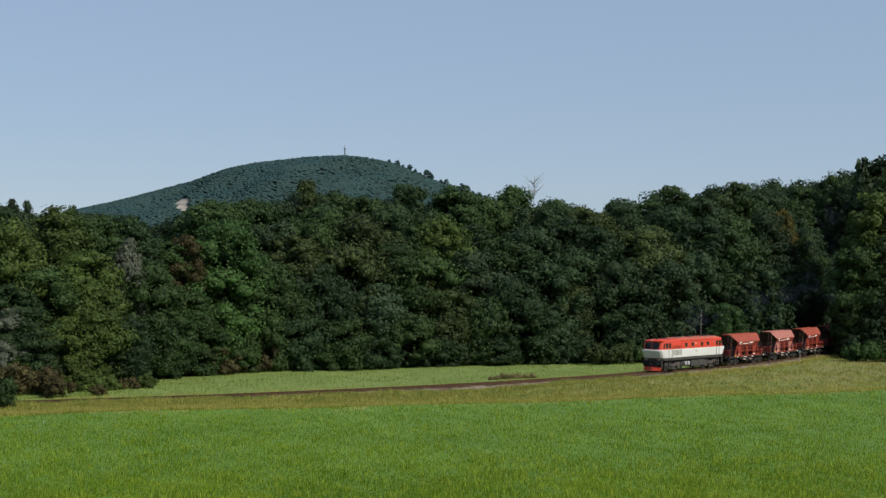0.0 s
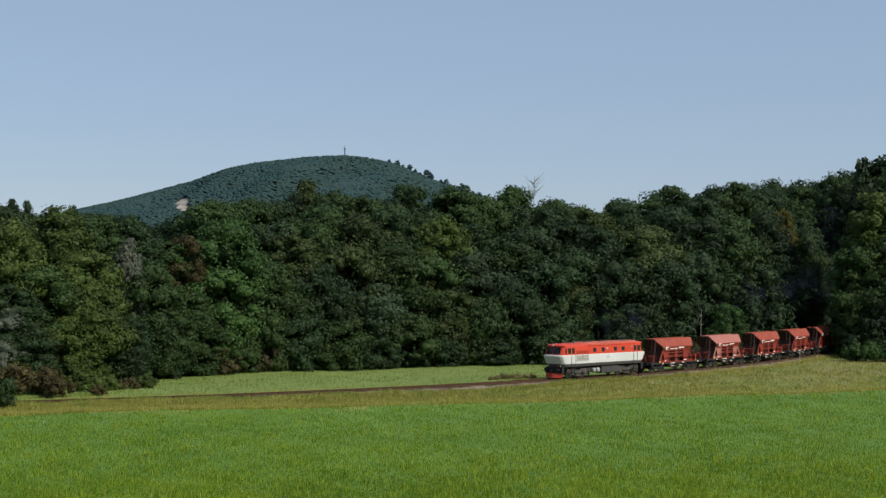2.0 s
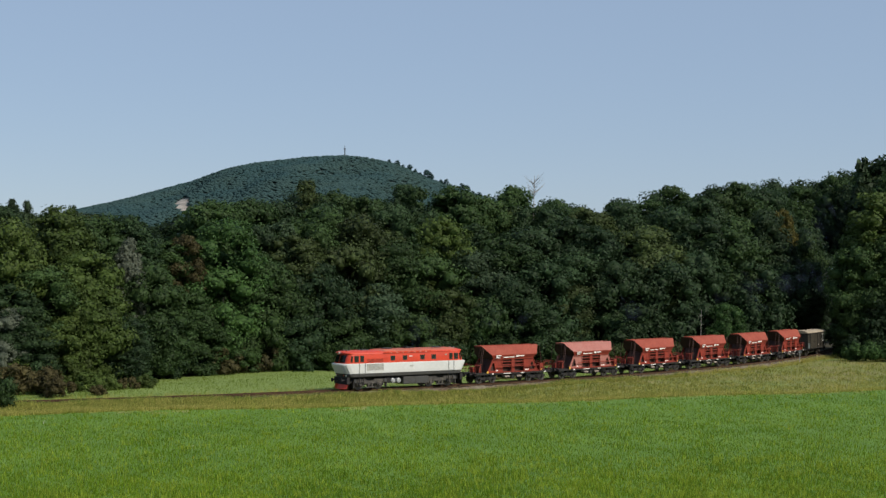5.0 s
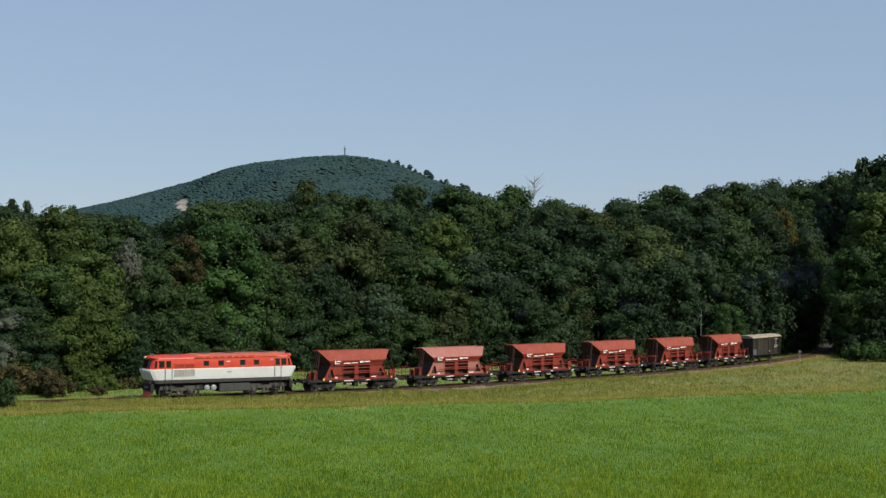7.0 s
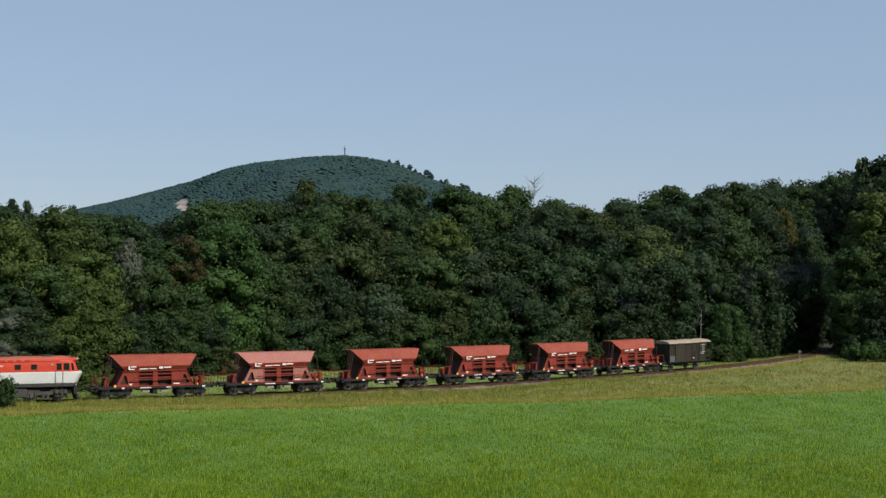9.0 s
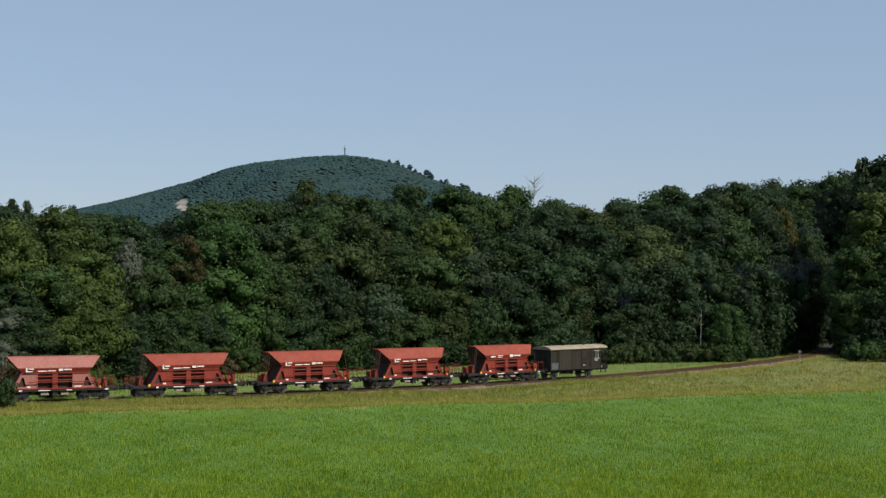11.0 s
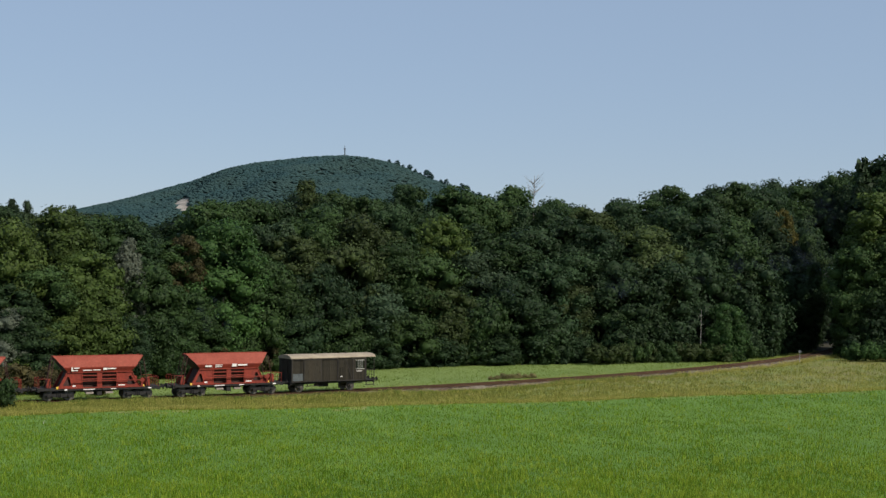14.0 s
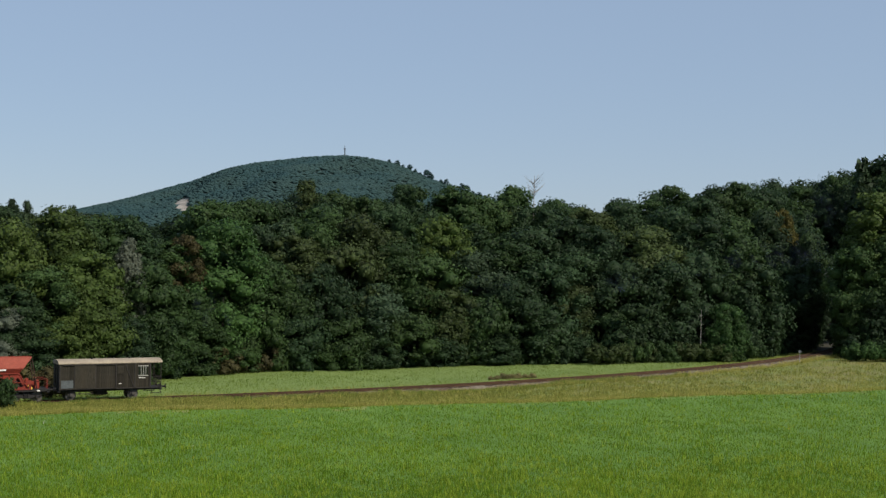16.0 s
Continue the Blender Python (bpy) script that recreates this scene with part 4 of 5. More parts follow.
    made("fuel_tank", "frame", loco, (box, -2.75, 0.42, -1.36, 1.36, 0.42, 1.22, 0.06), (box, -1.2, -1.1, -1.38, 1.38, 0.42, 1.22))
    made("underframe", "black", loco, (box, -7.0, 7.0, -0.9, 0.9, 0.75, 1.25), (box, 2.0, 2.5, -1.2, 1.2, 0.6, 1.2))
    for x in (4.35, -4.35):
        bm = bmesh.new()
        for sy in (1, -1):
            plate(bm, [(-1.85, 0.80), (-1.75, 1.10), (-0.5, 1.12), (-0.35, 0.95), (0.35, 0.95), (0.5, 1.12), (1.75, 1.10), (1.85, 0.80), (1.55, 0.72), (0.45, 0.62), (-0.45, 0.62), (-1.55, 0.72)], sy * 1.05, sy * 1.17)
            for ax in (-1.2, 1.2):
                box(bm, ax - 0.17, ax + 0.17, sy * 1.10, sy * 1.26, 0.36, 0.70, 0.03)
                for q in (-0.32, 0.32):
                    tube(bm, (ax + q, sy * 1.17, 0.42), (ax + q, sy * 1.17, 0.86), 0.085, 8)
            for q in (-0.22, 0.22):
                tube(bm, (q, sy * 1.14, 0.30), (q, sy * 1.14, 0.66), 0.12, 10)
            box(bm, -0.5, 0.5, sy * 1.05, sy * 1.25, 0.22, 0.32)
            for ax in (-1.95, 1.95):
                box(bm, ax - 0.05, ax + 0.05, sy * 0.95, sy * 1.2, 0.25, 0.95)
        box(bm, -0.35, 0.35, -1.1, 1.1, 0.5, 0.95)
        bg = part("bogie", bm, "bogie", loco, "dusty dark grey bogie")
        bg.matrix_basis = pose(x, 0, 0)
        for ax in (-1.2, 1.2):
            wheelset(bg, ax, 0.5)
        for q in (1.62, -1.95):
            made("sandbox", "frame", bg, (box, q, q + 0.33, 0.9, 1.28, 0.72, 1.10, 0.03))
            made("sandbox", "frame", bg, (box, q, q + 0.33, -1.28, -0.9, 0.72, 1.10, 0.03))
            made("brake_rod", "black", bg, (tube, (q + 0.16, 1.12, 0.3), (q + 0.16, 1.12, 0.75), 0.03, 6))
    for q in loco.children_recursive:
        if not q.name.startswith("wheelset"):
            q.data.transform(Matrix.Diagonal((1, 1, 0.968, 1)))
    return loco


def lettering(parent, y_of_z, sy, rows):
    """Bars in place of writing on the sloping hopper side: (x0, x1, z0, z1)."""
    for xa, xb, za, zb in rows:
        zb = za + 0.75 * (zb - za)
        bm = bmesh.new()
        y1 = max(y_of_z(z) for z in (za, zb, min(max(2.95, za), zb))) + 0.015
        box(bm, xa, xb, sy * (y1 - 0.1), sy * y1, za, zb)
        part("lettering", bm, "sign", parent, "white lettering")


def hopper_wagon(mat_body="hopper", mat_top="hopperlid", logo=False, pale=False):
    wagon = tagged(new("hopper_wagon"), "pinkish dusty red ballast hopper wagon on black underframe" if pale else ("oxide-red ballast hopper wagon with white square logo" if logo else "oxide-red ballast hopper wagon with white lettering"), "hopper wagon", "hopper wagons of the train")
    prof = [(0.58, 4.03), (0.70, 3.99), (1.38, 3.18), (1.45, 3.07), (1.44, 2.99), (1.27, 2.62)]
    half = lambda z: float(np.interp(z, [2.62, 4.03], [2.92, 4.13]))
    yz = lambda z: float(np.interp(z, [2.62, 2.99, 3.07, 3.18, 3.99, 4.03], [1.27, 1.44, 1.45, 1.38, 0.70, 0.58]))
    ring = [(y, z) for y, z in prof] + [(-y, z) for y, z in prof[::-1]]
    # upper bin in two reds: paler above, lettered band below
    for name, mat, band, cap in (("bin_top", mat_top, prof[:4], True), ("bin_band", mat_body, prof[3:], False)):
        bm = bmesh.new()
        rows = []
        for y, z in band:
            h = half(z)
            rows.append([(h, y, z), (-h, y, z), (-h, -y, z), (h, -y, z)])
        stack(bm, rows, False, False)
        if cap:
            # shallow open top: rim and sunken floor
            z = prof[0][1]
            h = half(z)
            box(bm, -h + 0.02, h - 0.02, -0.5, 0.5, z - 0.12, z - 0.06)
            for s in (1, -1):
                box(bm, -h, h, s * 0.48, s * 0.56, z - 0.10, z + 0.03)
                box(bm, s * h - 0.04 * s, s * h, -0.55, 0.55, z - 0.10, z + 0.03)
        top = part(name, bm, mat, wagon)
        if not cap:
            band_ob = top
    # end sheets, shade of the wagon ends put into their dark red
    for sx in (1, -1):
        bm = bmesh.new()
        inner = [bm.verts.new((sx * half(z), y * 0.985, z - 0.004)) for y, z in ring]
        outer = [bm.verts.new((sx * (half(z) + 0.012), y * 0.985, z - 0.004)) for y, z in ring]
        bm.faces.new(inner), bm.faces.new(outer[::-1])
        for q in range(len(ring)):
            bm.faces.new((inner[q], outer[q], outer[(q + 1) % len(ring)], inner[(q + 1) % len(ring)]))
        part("end_sheet", bm, "shade_red", wagon, "sloping end sheet, red darkened for end shade")
    # ribs along the knuckle and hopper funnel
    made("knuckle_beam", mat_body, wagon, (box, -2.95, 2.95, 1.20, 1.29, 2.55, 2.64), (box, -2.95, 2.95, -1.29, -1.20, 2.55, 2.64))
    bm = bmesh.new()
    stack(bm, [[(2.9, 1.20, 2.60), (-2.9, 1.20, 2.60), (-2.9, -1.20, 2.60), (2.9, -1.20, 2.60)], [(1.75, 0.62, 1.35), (-1.75, 0.62, 1.35), (-1.75, -0.62, 1.35), (1.75, -0.62, 1.35)], [(1.6, 0.60, 0.95), (-1.6, 0.60, 0.95), (-1.6, -0.60, 0.95), (1.6, -0.60, 0.95)]])
    # funnel colour darkened in place of the shade under the bin
    part("funnel", bm, "shade_red", wagon, "funnel in red darkened for the overhang shade")
    # plates added behind the leg holes, dark to look shaded inside
    for sx in (1, -1):
        made("inner_bulkhead", "shade_red", wagon, (plate, [(sx * 3.50, 1.17), (sx * 2.85, 2.58), (sx * 1.75, 2.58), (sx * 1.75, 1.17)], -0.95, 0.95), label="dark plate added behind the leg holes for shade")
    for sy in (1, -1):
        for sx in (1, -1):
            # splayed leg plate with a hole
            bm = bmesh.new()
            outer = [(3.72, 1.14), (2.95, 2.60), (1.55, 2.60), (1.55, 1.14)]
            hole = [(3.22, 1.36), (3.30, 1.44), (2.93, 2.16), (2.83, 2.20), (2.74, 2.14), (2.56, 1.50), (2.56, 1.42), (2.64, 1.36)]
            loops = []
            for y in (sy * 1.12, sy * 1.18):
                loops.append(([bm.verts.new((sx * x, y, z)) for x, z in outer], [bm.verts.new((sx * x, y, z)) for x, z in hole]))
            for o, h in loops:
                es = [bm.edges.new((o[i], o[(i + 1) % 4])) for i in range(4)] + [bm.edges.new((h[i], h[(i + 1) % 8])) for i in range(8)]
                bmesh.ops.triangle_fill(bm, edges=es, use_beauty=True)
            for k, n in ((0, 4), (1, 8)):
                a, b = loops[0][k], loops[1][k]
                for i in range(n):
                    bm.faces.new((a[i], a[(i + 1) % n], b[(i + 1) % n], b[i]))
            box(bm, sx * 1.55, sx * 1.62, sy * 1.08, sy * 1.24, 1.14, 2.60)
            tube(bm, (sx * 3.74, sy * 1.18, 1.14), (sx * 2.96, sy * 1.20, 2.60), 0.05, 6)
            part("leg_plate", bm, "hopperpale" if pale else mat_body, wagon)
            made("end_stanchion", "shade_red", wagon, (tube, (sx * 4.55, sy * 1.05, 1.14), (sx * 4.10, sy * 1.02, 3.75), 0.04, 6))
        for z in (2.28, 1.95):
            made("side_bar", mat_body, wagon, (box, -1.55, 1.55, sy * 1.12, sy * 1.20, z - 0.05, z + 0.05))
        made("centre_post", mat_body, wagon, (box, -0.24, 0.24, sy * 1.06, sy * 1.22, 1.14, 2.6, 0.02))
        made("hand_shaft", mat_body, wagon, (tube, (-3.9, sy * 1.44, 1.78), (2.4, sy * 1.44, 1.78), 0.045, 6), (box, -4.0, -3.8, sy * 1.3, sy * 1.44, 1.14, 1.9), (tube, (-3.9, sy * 1.45, 1.78), (-3.9, sy * 1.51, 1.78), 0.22, 10))
        made("lower_sill", mat_body, wagon, (box, -3.75, 3.75, sy * 1.10, sy * 1.40, 1.12, 1.22))
        rows = [(2.62, 2.48, 2.72, 3.18), (2.48, 2.0, 2.72, 2.82), (2.38, 1.90, 2.94, 3.08), (1.55, 0.75, 2.73, 2.86), (0.65, -0.05, 2.75, 2.86), (-0.28, -0.66, 2.78, 3.04), (-0.74, -1.45, 2.84, 2.99)]
        if logo:
            rows = [(2.45, 1.80, 2.82, 3.0), (1.45, 0.75, 2.94, 3.04), (1.45, 0.75, 2.78, 2.86), (-0.25, -0.70, 2.80, 3.16), (-0.82, -1.80, 2.87, 3.05)]
        lettering(band_ob, yz, sy, rows if sy > 0 else [(-a, -b, c, d) for a, b, c, d in rows])
        for mark in ((2.45, 2.18, sy * 1.175, sy * 1.19, 1.27, 1.42), (1.5, 0.45, sy * 1.365, sy * 1.375, 0.98, 1.06), (-1.75, -2.35, sy * 1.175, sy * 1.19, 1.28, 1.38), (3.2, 2.95, sy * 1.365, sy * 1.375, 0.96, 1.10), (-1.0, -1.5, sy * 1.365, sy * 1.375, 0.98, 1.06), (-4.5, -4.8, sy * 1.365, sy * 1.375, 0.96, 1.08)):
            made("marking", "sign", wagon, (box, *mark), label="white painted marking")
        for mark in ((3.95, 3.75, sy * 1.38, sy * 1.42, 1.12, 1.34), (-3.95, -4.1, sy * 1.38, sy * 1.42, 1.16, 1.36)):
            made("marking", "yellow", wagon, (box, *mark), label="yellow painted marking")
    # underframe
    made("underframe", "black", wagon, (box, -5.55, 5.55, 1.24, 1.36, 0.95, 1.12), (box, -5.55, 5.55, -1.36, -1.24, 0.95, 1.12), (box, -5.6, -5.4, -1.36, 1.36, 0.85, 1.15), (box, 5.4, 5.6, -1.36, 1.36, 0.85, 1.15), (box, -5.5, 5.5, -0.25, 0.25, 0.80, 1.08), (box, -4.0, -3.3, -1.3, 1.3, 0.9, 1.1), (box, 3.3, 4.0, -1.3, 1.3, 0.9, 1.1))
    for sx in (1, -1):
        made("end_platform", "black", wagon, (box, sx * 4.1, sx * 5.5, -1.3, 1.3, 1.13, 1.17))
        for sy in (1, -1):
            made("discharge_chute", "chute", wagon, (stack, [[(sx * 0.55, sy * 1.30, 0.60), (sx * 1.25, sy * 1.30, 0.60), (sx * 1.25, sy * 0.80, 0.66), (sx * 0.55, sy * 0.80, 0.66)], [(sx * 0.55, sy * 1.28, 0.72), (sx * 1.25, sy * 1.28, 0.72), (sx * 1.25, sy * 0.62, 0.98), (sx * 0.55, sy * 0.62, 0.98)]]), label="pale dusty discharge chute")
        rail = [(tube, (sx * 5.45, y, 1.15), (sx * 5.45, y, 2.05), 0.025, 6) for y in (-1.2, -0.4, 0.4, 1.2)]
        rail += [(tube, (sx * 5.45, -1.2, z), (sx * 5.45, 1.2, z), 0.025, 6) for z in (1.6, 2.05)]
        rail += [(tube, (sx * 5.45, y, 2.05), (sx * 4.5, y, 2.05), 0.025, 6) for y in (-1.2, 1.2)]
        made("platform_rail", mat_body, wagon, *rail)
        made("end_cabinet", mat_body, wagon, (box, sx * 4.35, sx * 4.75, 0.2, 1.0, 1.17, 1.95, 0.03), (box, sx * 4.3, sx * 4.55, -0.9, -0.3, 1.17, 1.75, 0.03))
        buffers(wagon, sx * 5.6, sx)
    # ladder at the leading end
    lad = [(tube, (4.85, y, 1.15), (4.28, y, 3.95), 0.03, 6) for y in (0.62, 1.05)]
    lad += [(tube, (4.85 - 0.57 * q / 8, 0.62, 1.15 + 2.8 * q / 8), (4.85 - 0.57 * q / 8, 1.05, 1.15 + 2.8 * q / 8), 0.02, 6) for q in range(1, 9)]
    made("ladder", "shade_red", wagon, *lad)
    made("brake_box", "black", wagon, (box, -0.22, 0.22, -1.2, 1.2, 0.42, 0.9, 0.03), (tube, (2.2, -0.5, 0.75), (2.2, 0.6, 0.75), 0.2, 10))
    for x in (3.62, -3.62):
        bm = bmesh.new()
        for sy in (1, -1):
            plate(bm, [(-1.35, 0.52), (-1.30, 0.68), (-0.6, 0.66), (-0.35, 0.82), (0.35, 0.82), (0.6, 0.66), (1.30, 0.68), (1.35, 0.52), (0.6, 0.42), (0.3, 0.30), (-0.3, 0.30), (-0.6, 0.42)], sy * 0.96, sy * 1.06)
            for ax in (-0.95, 0.95):
                box(bm, ax - 0.15, ax + 0.15, sy * 1.0, sy * 1.16, 0.32, 0.62, 0.02)
            for q in (-0.16, 0.0, 0.16):
                tube(bm, (q, sy * 1.09, 0.36), (q, sy * 1.09, 0.70), 0.07, 8)
        box(bm, -0.25, 0.25, -1.05, 1.05, 0.55, 0.85)
        bg = part("bogie", bm, "black", wagon, "black dusty wagon bogie")
        bg.matrix_basis = pose(x, 0, 0)
        for ax in (-0.95, 0.95):
            wheelset(bg, ax, 0.46)
    return wagon


def brake_van():
    van = tagged(new("brake_van"), "old weathered grey wooden goods van with pale roof", "railway van")
    roofp = [(1.46, 3.26), (1.47, 3.32), (1.32, 3.44), (0.95, 3.56), (0.45, 3.63), (-0.45, 3.63), (-0.95, 3.56), (-1.32, 3.44), (-1.47, 3.32), (-1.46, 3.26)]
    bm = bmesh.new()
    stack(bm, [[(x, y, z) for y, z in roofp] for x in (4.80, -4.80)])
    roof = part("roof", bm, "vanroof", van, "pale beige weathered arched roof")
    for x in (1.5, -2.0):
        made("roof_vent", "vaniron", roof, (tube, (x, 0.2, 3.60), (x, 0.2, 3.73), 0.12, 10))
    made("inner_body", "vaniron", van, (box, 4.62, -3.66, -1.32, 1.32, 1.02, 3.30))
    rnd = random.Random(4)
    w = 0.2075
    plank = bmesh.new()
    box(plank, -w / 2 + 0.006, w / 2 - 0.006, -0.02, 0.02, 0, 2.22, 0.008)
    body = made("side_frame", "vaniron", van, *[(box, x - 0.05, x + 0.05, sy * 1.34, sy * 1.44, 1.0, 3.28) for sy in (1, -1) for x in (4.66, 3.32, 1.42, -0.45, -2.2, -3.62)], *[(box, 4.7, -3.68, sy * 1.33, sy * 1.43, z, z + 0.09) for sy in (1, -1) for z in (0.98, 3.2)])
    first = None
    for sy in (1, -1):
        for i in range(40):
            x = 4.62 - w * (i + 0.5)
            if first is None:
                ob = first = part("plank", plank, "vanwood", body)
            else:
                ob = new("plank", first.data)
                ob.parent = body
            ob.matrix_basis = pose(x, sy * (1.355 + rnd.uniform(0, 0.008)), 1.03)
    made("leading_end", "vaniron", van, (box, 4.62, 4.70, -1.38, 1.38, 1.0, 3.40), (box, 4.70, 4.76, 0.5, 0.6, 1.0, 3.4), (box, 4.70, 4.76, -0.6, -0.5, 1.0, 3.4), label="black boarded end wall")
    made("platform_wall", "vaniron", van, (box, -3.66, -3.74, -1.38, 1.38, 1.0, 3.40), label="dark boarded end wall")
    for sy in (1, -1):
        door = made("sliding_door", "vanwood", van, (box, 3.30, 1.45, sy * 1.40, sy * 1.46, 1.08, 3.14, 0.01), *[(box, x - 0.015, x + 0.015, sy * 1.455, sy * 1.468, 1.1, 3.12) for x in (1.9, 2.37, 2.85)], label="grey boarded sliding door")
        made("door_handle", "vaniron", door, (box, 1.62, 1.56, sy * 1.46, sy * 1.52, 1.9, 2.2))
        for z in (3.14, 1.02):
            made("door_rail", "vaniron", van, (box, 4.4, -0.4, sy * 1.42, sy * 1.50, z, z + 0.055))
        hatch = made("louvre_hatch", "vanwood", van, (box, -0.55, -1.15, sy * 1.37, sy * 1.43, 2.28, 2.98, 0.01), *[(box, -0.58, -1.12, sy * 1.43, sy * 1.45, 2.34 + q * 0.12, 2.40 + q * 0.12) for q in range(5)], label="brownish louvred hatch")
        made("diagonal_brace", "vaniron", van, (plate, [(-1.28, 3.2), (-1.36, 3.2), (-2.16, 1.08), (-2.08, 1.08)], sy * 1.37, sy * 1.42))
        win = made("side_window", "pane", van, (box, -2.55, -3.42, sy * 1.36, sy * 1.41, 2.16, 2.94), label="dark window with white bars")
        for x in (-2.78, -3.0, -3.22):
            made("window_bar", "grille", win, (box, x - 0.022, x + 0.022, sy * 1.38, sy * 1.43, 2.15, 2.95))
        for z in (2.08, 2.95):
            made("window_frame", "grille", win, (box, -2.5, -3.48, sy * 1.36, sy * 1.44, z, z + 0.07))
        made("painted_panel", "poster", van, (box, 4.55, 3.45, sy * 1.38, sy * 1.395, 1.12, 1.82), label="pale blue-grey painted panel")
        made("marking", "sign", van, (box, -2.6, -3.2, sy * 1.38, sy * 1.395, 1.88, 1.94), (box, -0.7, -1.0, sy * 1.38, sy * 1.395, 1.40, 1.46), label="white painted marks")
        made("platform_post", "vaniron", van, (box, -4.66, -4.72, sy * 1.28, sy * 1.34, 1.0, 3.3), (tube, (-3.7, sy * 1.3, 2.0), (-4.7, sy * 1.3, 2.0), 0.025, 6), (tube, (-3.7, sy * 1.3, 1.55), (-4.7, sy * 1.3, 1.55), 0.02, 6))
        made("footboard", "vaniron", van, (box, -3.7, -4.7, sy * 1.2, sy * 1.45, 0.50, 0.55), (box, -3.75, -3.80, sy * 1.25, sy * 1.35, 0.5, 1.0), (box, -4.6, -4.65, sy * 1.25, sy * 1.35, 0.5, 1.0))
        made("step_board", "vanwood", van, (box, 3.1, 1.6, sy * 1.2, sy * 1.45, 0.58, 0.63), (box, 2.9, 2.85, sy * 1.25, sy * 1.32, 0.6, 1.0), (box, 1.85, 1.8, sy * 1.25, sy * 1.32, 0.6, 1.0))
        for x in (3.55, -2.15):
            made("axle_guard", "bogie", van, (plate, [(x - 0.5, 0.98), (x + 0.5, 0.98), (x + 0.2, 0.32), (x - 0.2, 0.32)], sy * 0.98, sy * 1.03), (box, x - 0.16, x + 0.16, sy * 1.0, sy * 1.18, 0.36, 0.62, 0.02), (plate, [(x - 0.75, 0.92), (x - 0.2, 0.70), (x + 0.2, 0.70), (x + 0.75, 0.92), (x + 0.2, 0.80), (x - 0.2, 0.80)], sy * 1.04, sy * 1.13))
    made("platform_rail", "vaniron", van, *[(tube, (-4.7, y, 1.0), (-4.7, y, 2.0), 0.025, 6) for y in (-0.8, -0.3, 0.3, 0.8)], (tube, (-4.7, -1.3, 2.0), (-4.7, 1.3, 2.0), 0.025, 6))
    made("underframe", "black", van, (box, 4.75, -4.75, 1.0, 1.14, 0.80, 1.0), (box, 4.75, -4.75, -1.14, -1.0, 0.80, 1.0), (box, 4.7, -4.75, -1.3, 1.3, 0.96, 1.02), (box, 4.6, 4.78, -1.3, 1.3, 0.78, 1.04), (box, -4.6, -4.78, -1.3, 1.3, 0.78, 1.04), (box, 0.2, 1.2, -0.6, 0.6, 0.45, 0.85))
    buffers(van, 4.55, 1), buffers(van, -4.78, -1)
    wheelset(van, 3.55, 0.48), wheelset(van, -2.15, 0.48)
    for q in van.children_recursive:
        if not q.name.startswith(("wheelset", "plank")) or q is first:
            q.data.transform(Matrix.Diagonal((1, 1, 1.03, 1)))
    return van


TRAIN = [(locomotive(), 198.03, 4.35, 0.0)]
plain_wagon = hopper_wagon()
wagons = [plain_wagon, hopper_wagon("hopper", "hopperpale", pale=True)] + [copy_thing(plain_wagon, pose(0, 0, 0)) for q in range(3)] + [hopper_wagon(logo=True)]
for i, q in enumerate(wagons):
    TRAIN.append((q, 212.40 + 12.39 * i, 3.62, 0.0))
TRAIN.append((brake_van(), 285.45, 2.85, 0.0))


build_hill()
bare_tree("dead_tree", 0.0635 * 223, 223.0, 27.6 - float(ground_z(0.0635 * 223, 223.0)), "bare dead tree standing above the wood", 0.6, 0.16, 18, 3, 0.85, 0.42)
bare_tree("pale_sapling", 37.0, 199.6, 7.6, "slender pale bare trunk at the edge of the wood", 0.25, 0.06, 12, 6, 0.45, 0.45)


def marker_post():
    x, y, z, th = (float(q) for q in track(226.0, 3.0))
    post = tagged(new("marker_post"), "grey railway marker post with a small sign", "signpost")
    made("pole", "post", post, (tube, (0, 0, -0.3), (0, 0, 1.75), 0.04, 8))
    made("sign", "poster", post, (box, -0.22, 0.22, -0.03, 0.0, 1.55, 1.85, 0.01), label="small pale blue-grey sign plate")
    post.matrix_basis = pose(x, y, float(ground_z(x, y)), 0, 0, 12)


marker_post()


# ---- grass ----
def blades(name, mat, label, n, pick, tall, wide, seed, lean=0.35, clump=0.0):
    """Thin leaning blades; pick(rng, n) gives ground places."""
    rng = np.random.default_rng(seed)
    x, y = pick(rng, n)
    n = len(x)
    if clump:
        m = n // 6
        who = rng.integers(0, m, n)
        x, y = x[who] + rng.normal(0, clump, n), y[who] + rng.normal(0, clump, n)
    z = ground_z(x, y)
    patch = 1 + 0.28 * np.sin(x * 0.9 + 1.7 * np.sin(y * 0.31)) * np.sin(y * 0.55 + 1.3 * np.sin(x * 0.23))
    h = tall * patch * rng.uniform(0.45, 1.25, n)
    w = wide * rng.uniform(0.6, 1.4, n)
    a = rng.uniform(0, 2 * math.pi, n)
    side = np.stack([np.cos(a), np.sin(a), 0 * a], -1) * w[:, None] / 2
    b = rng.uniform(0, 2 * math.pi, n)
    bend = np.stack([np.cos(b), np.sin(b), 0 * b], -1) * (h * lean * rng.uniform(0.1, 1, n))[:, None]
    foot = np.stack([x, y, z - 0.03], -1)
    up = np.zeros((n, 3))
    up[:, 2] = h
    v = np.stack([foot - side, foot + side, foot + up + bend], 1).reshape(-1, 3)
    f = np.arange(n * 3).reshape(-1, 3)
    tagged(from_arrays(name, v, f, mat), label, "grass", kind="stuff")


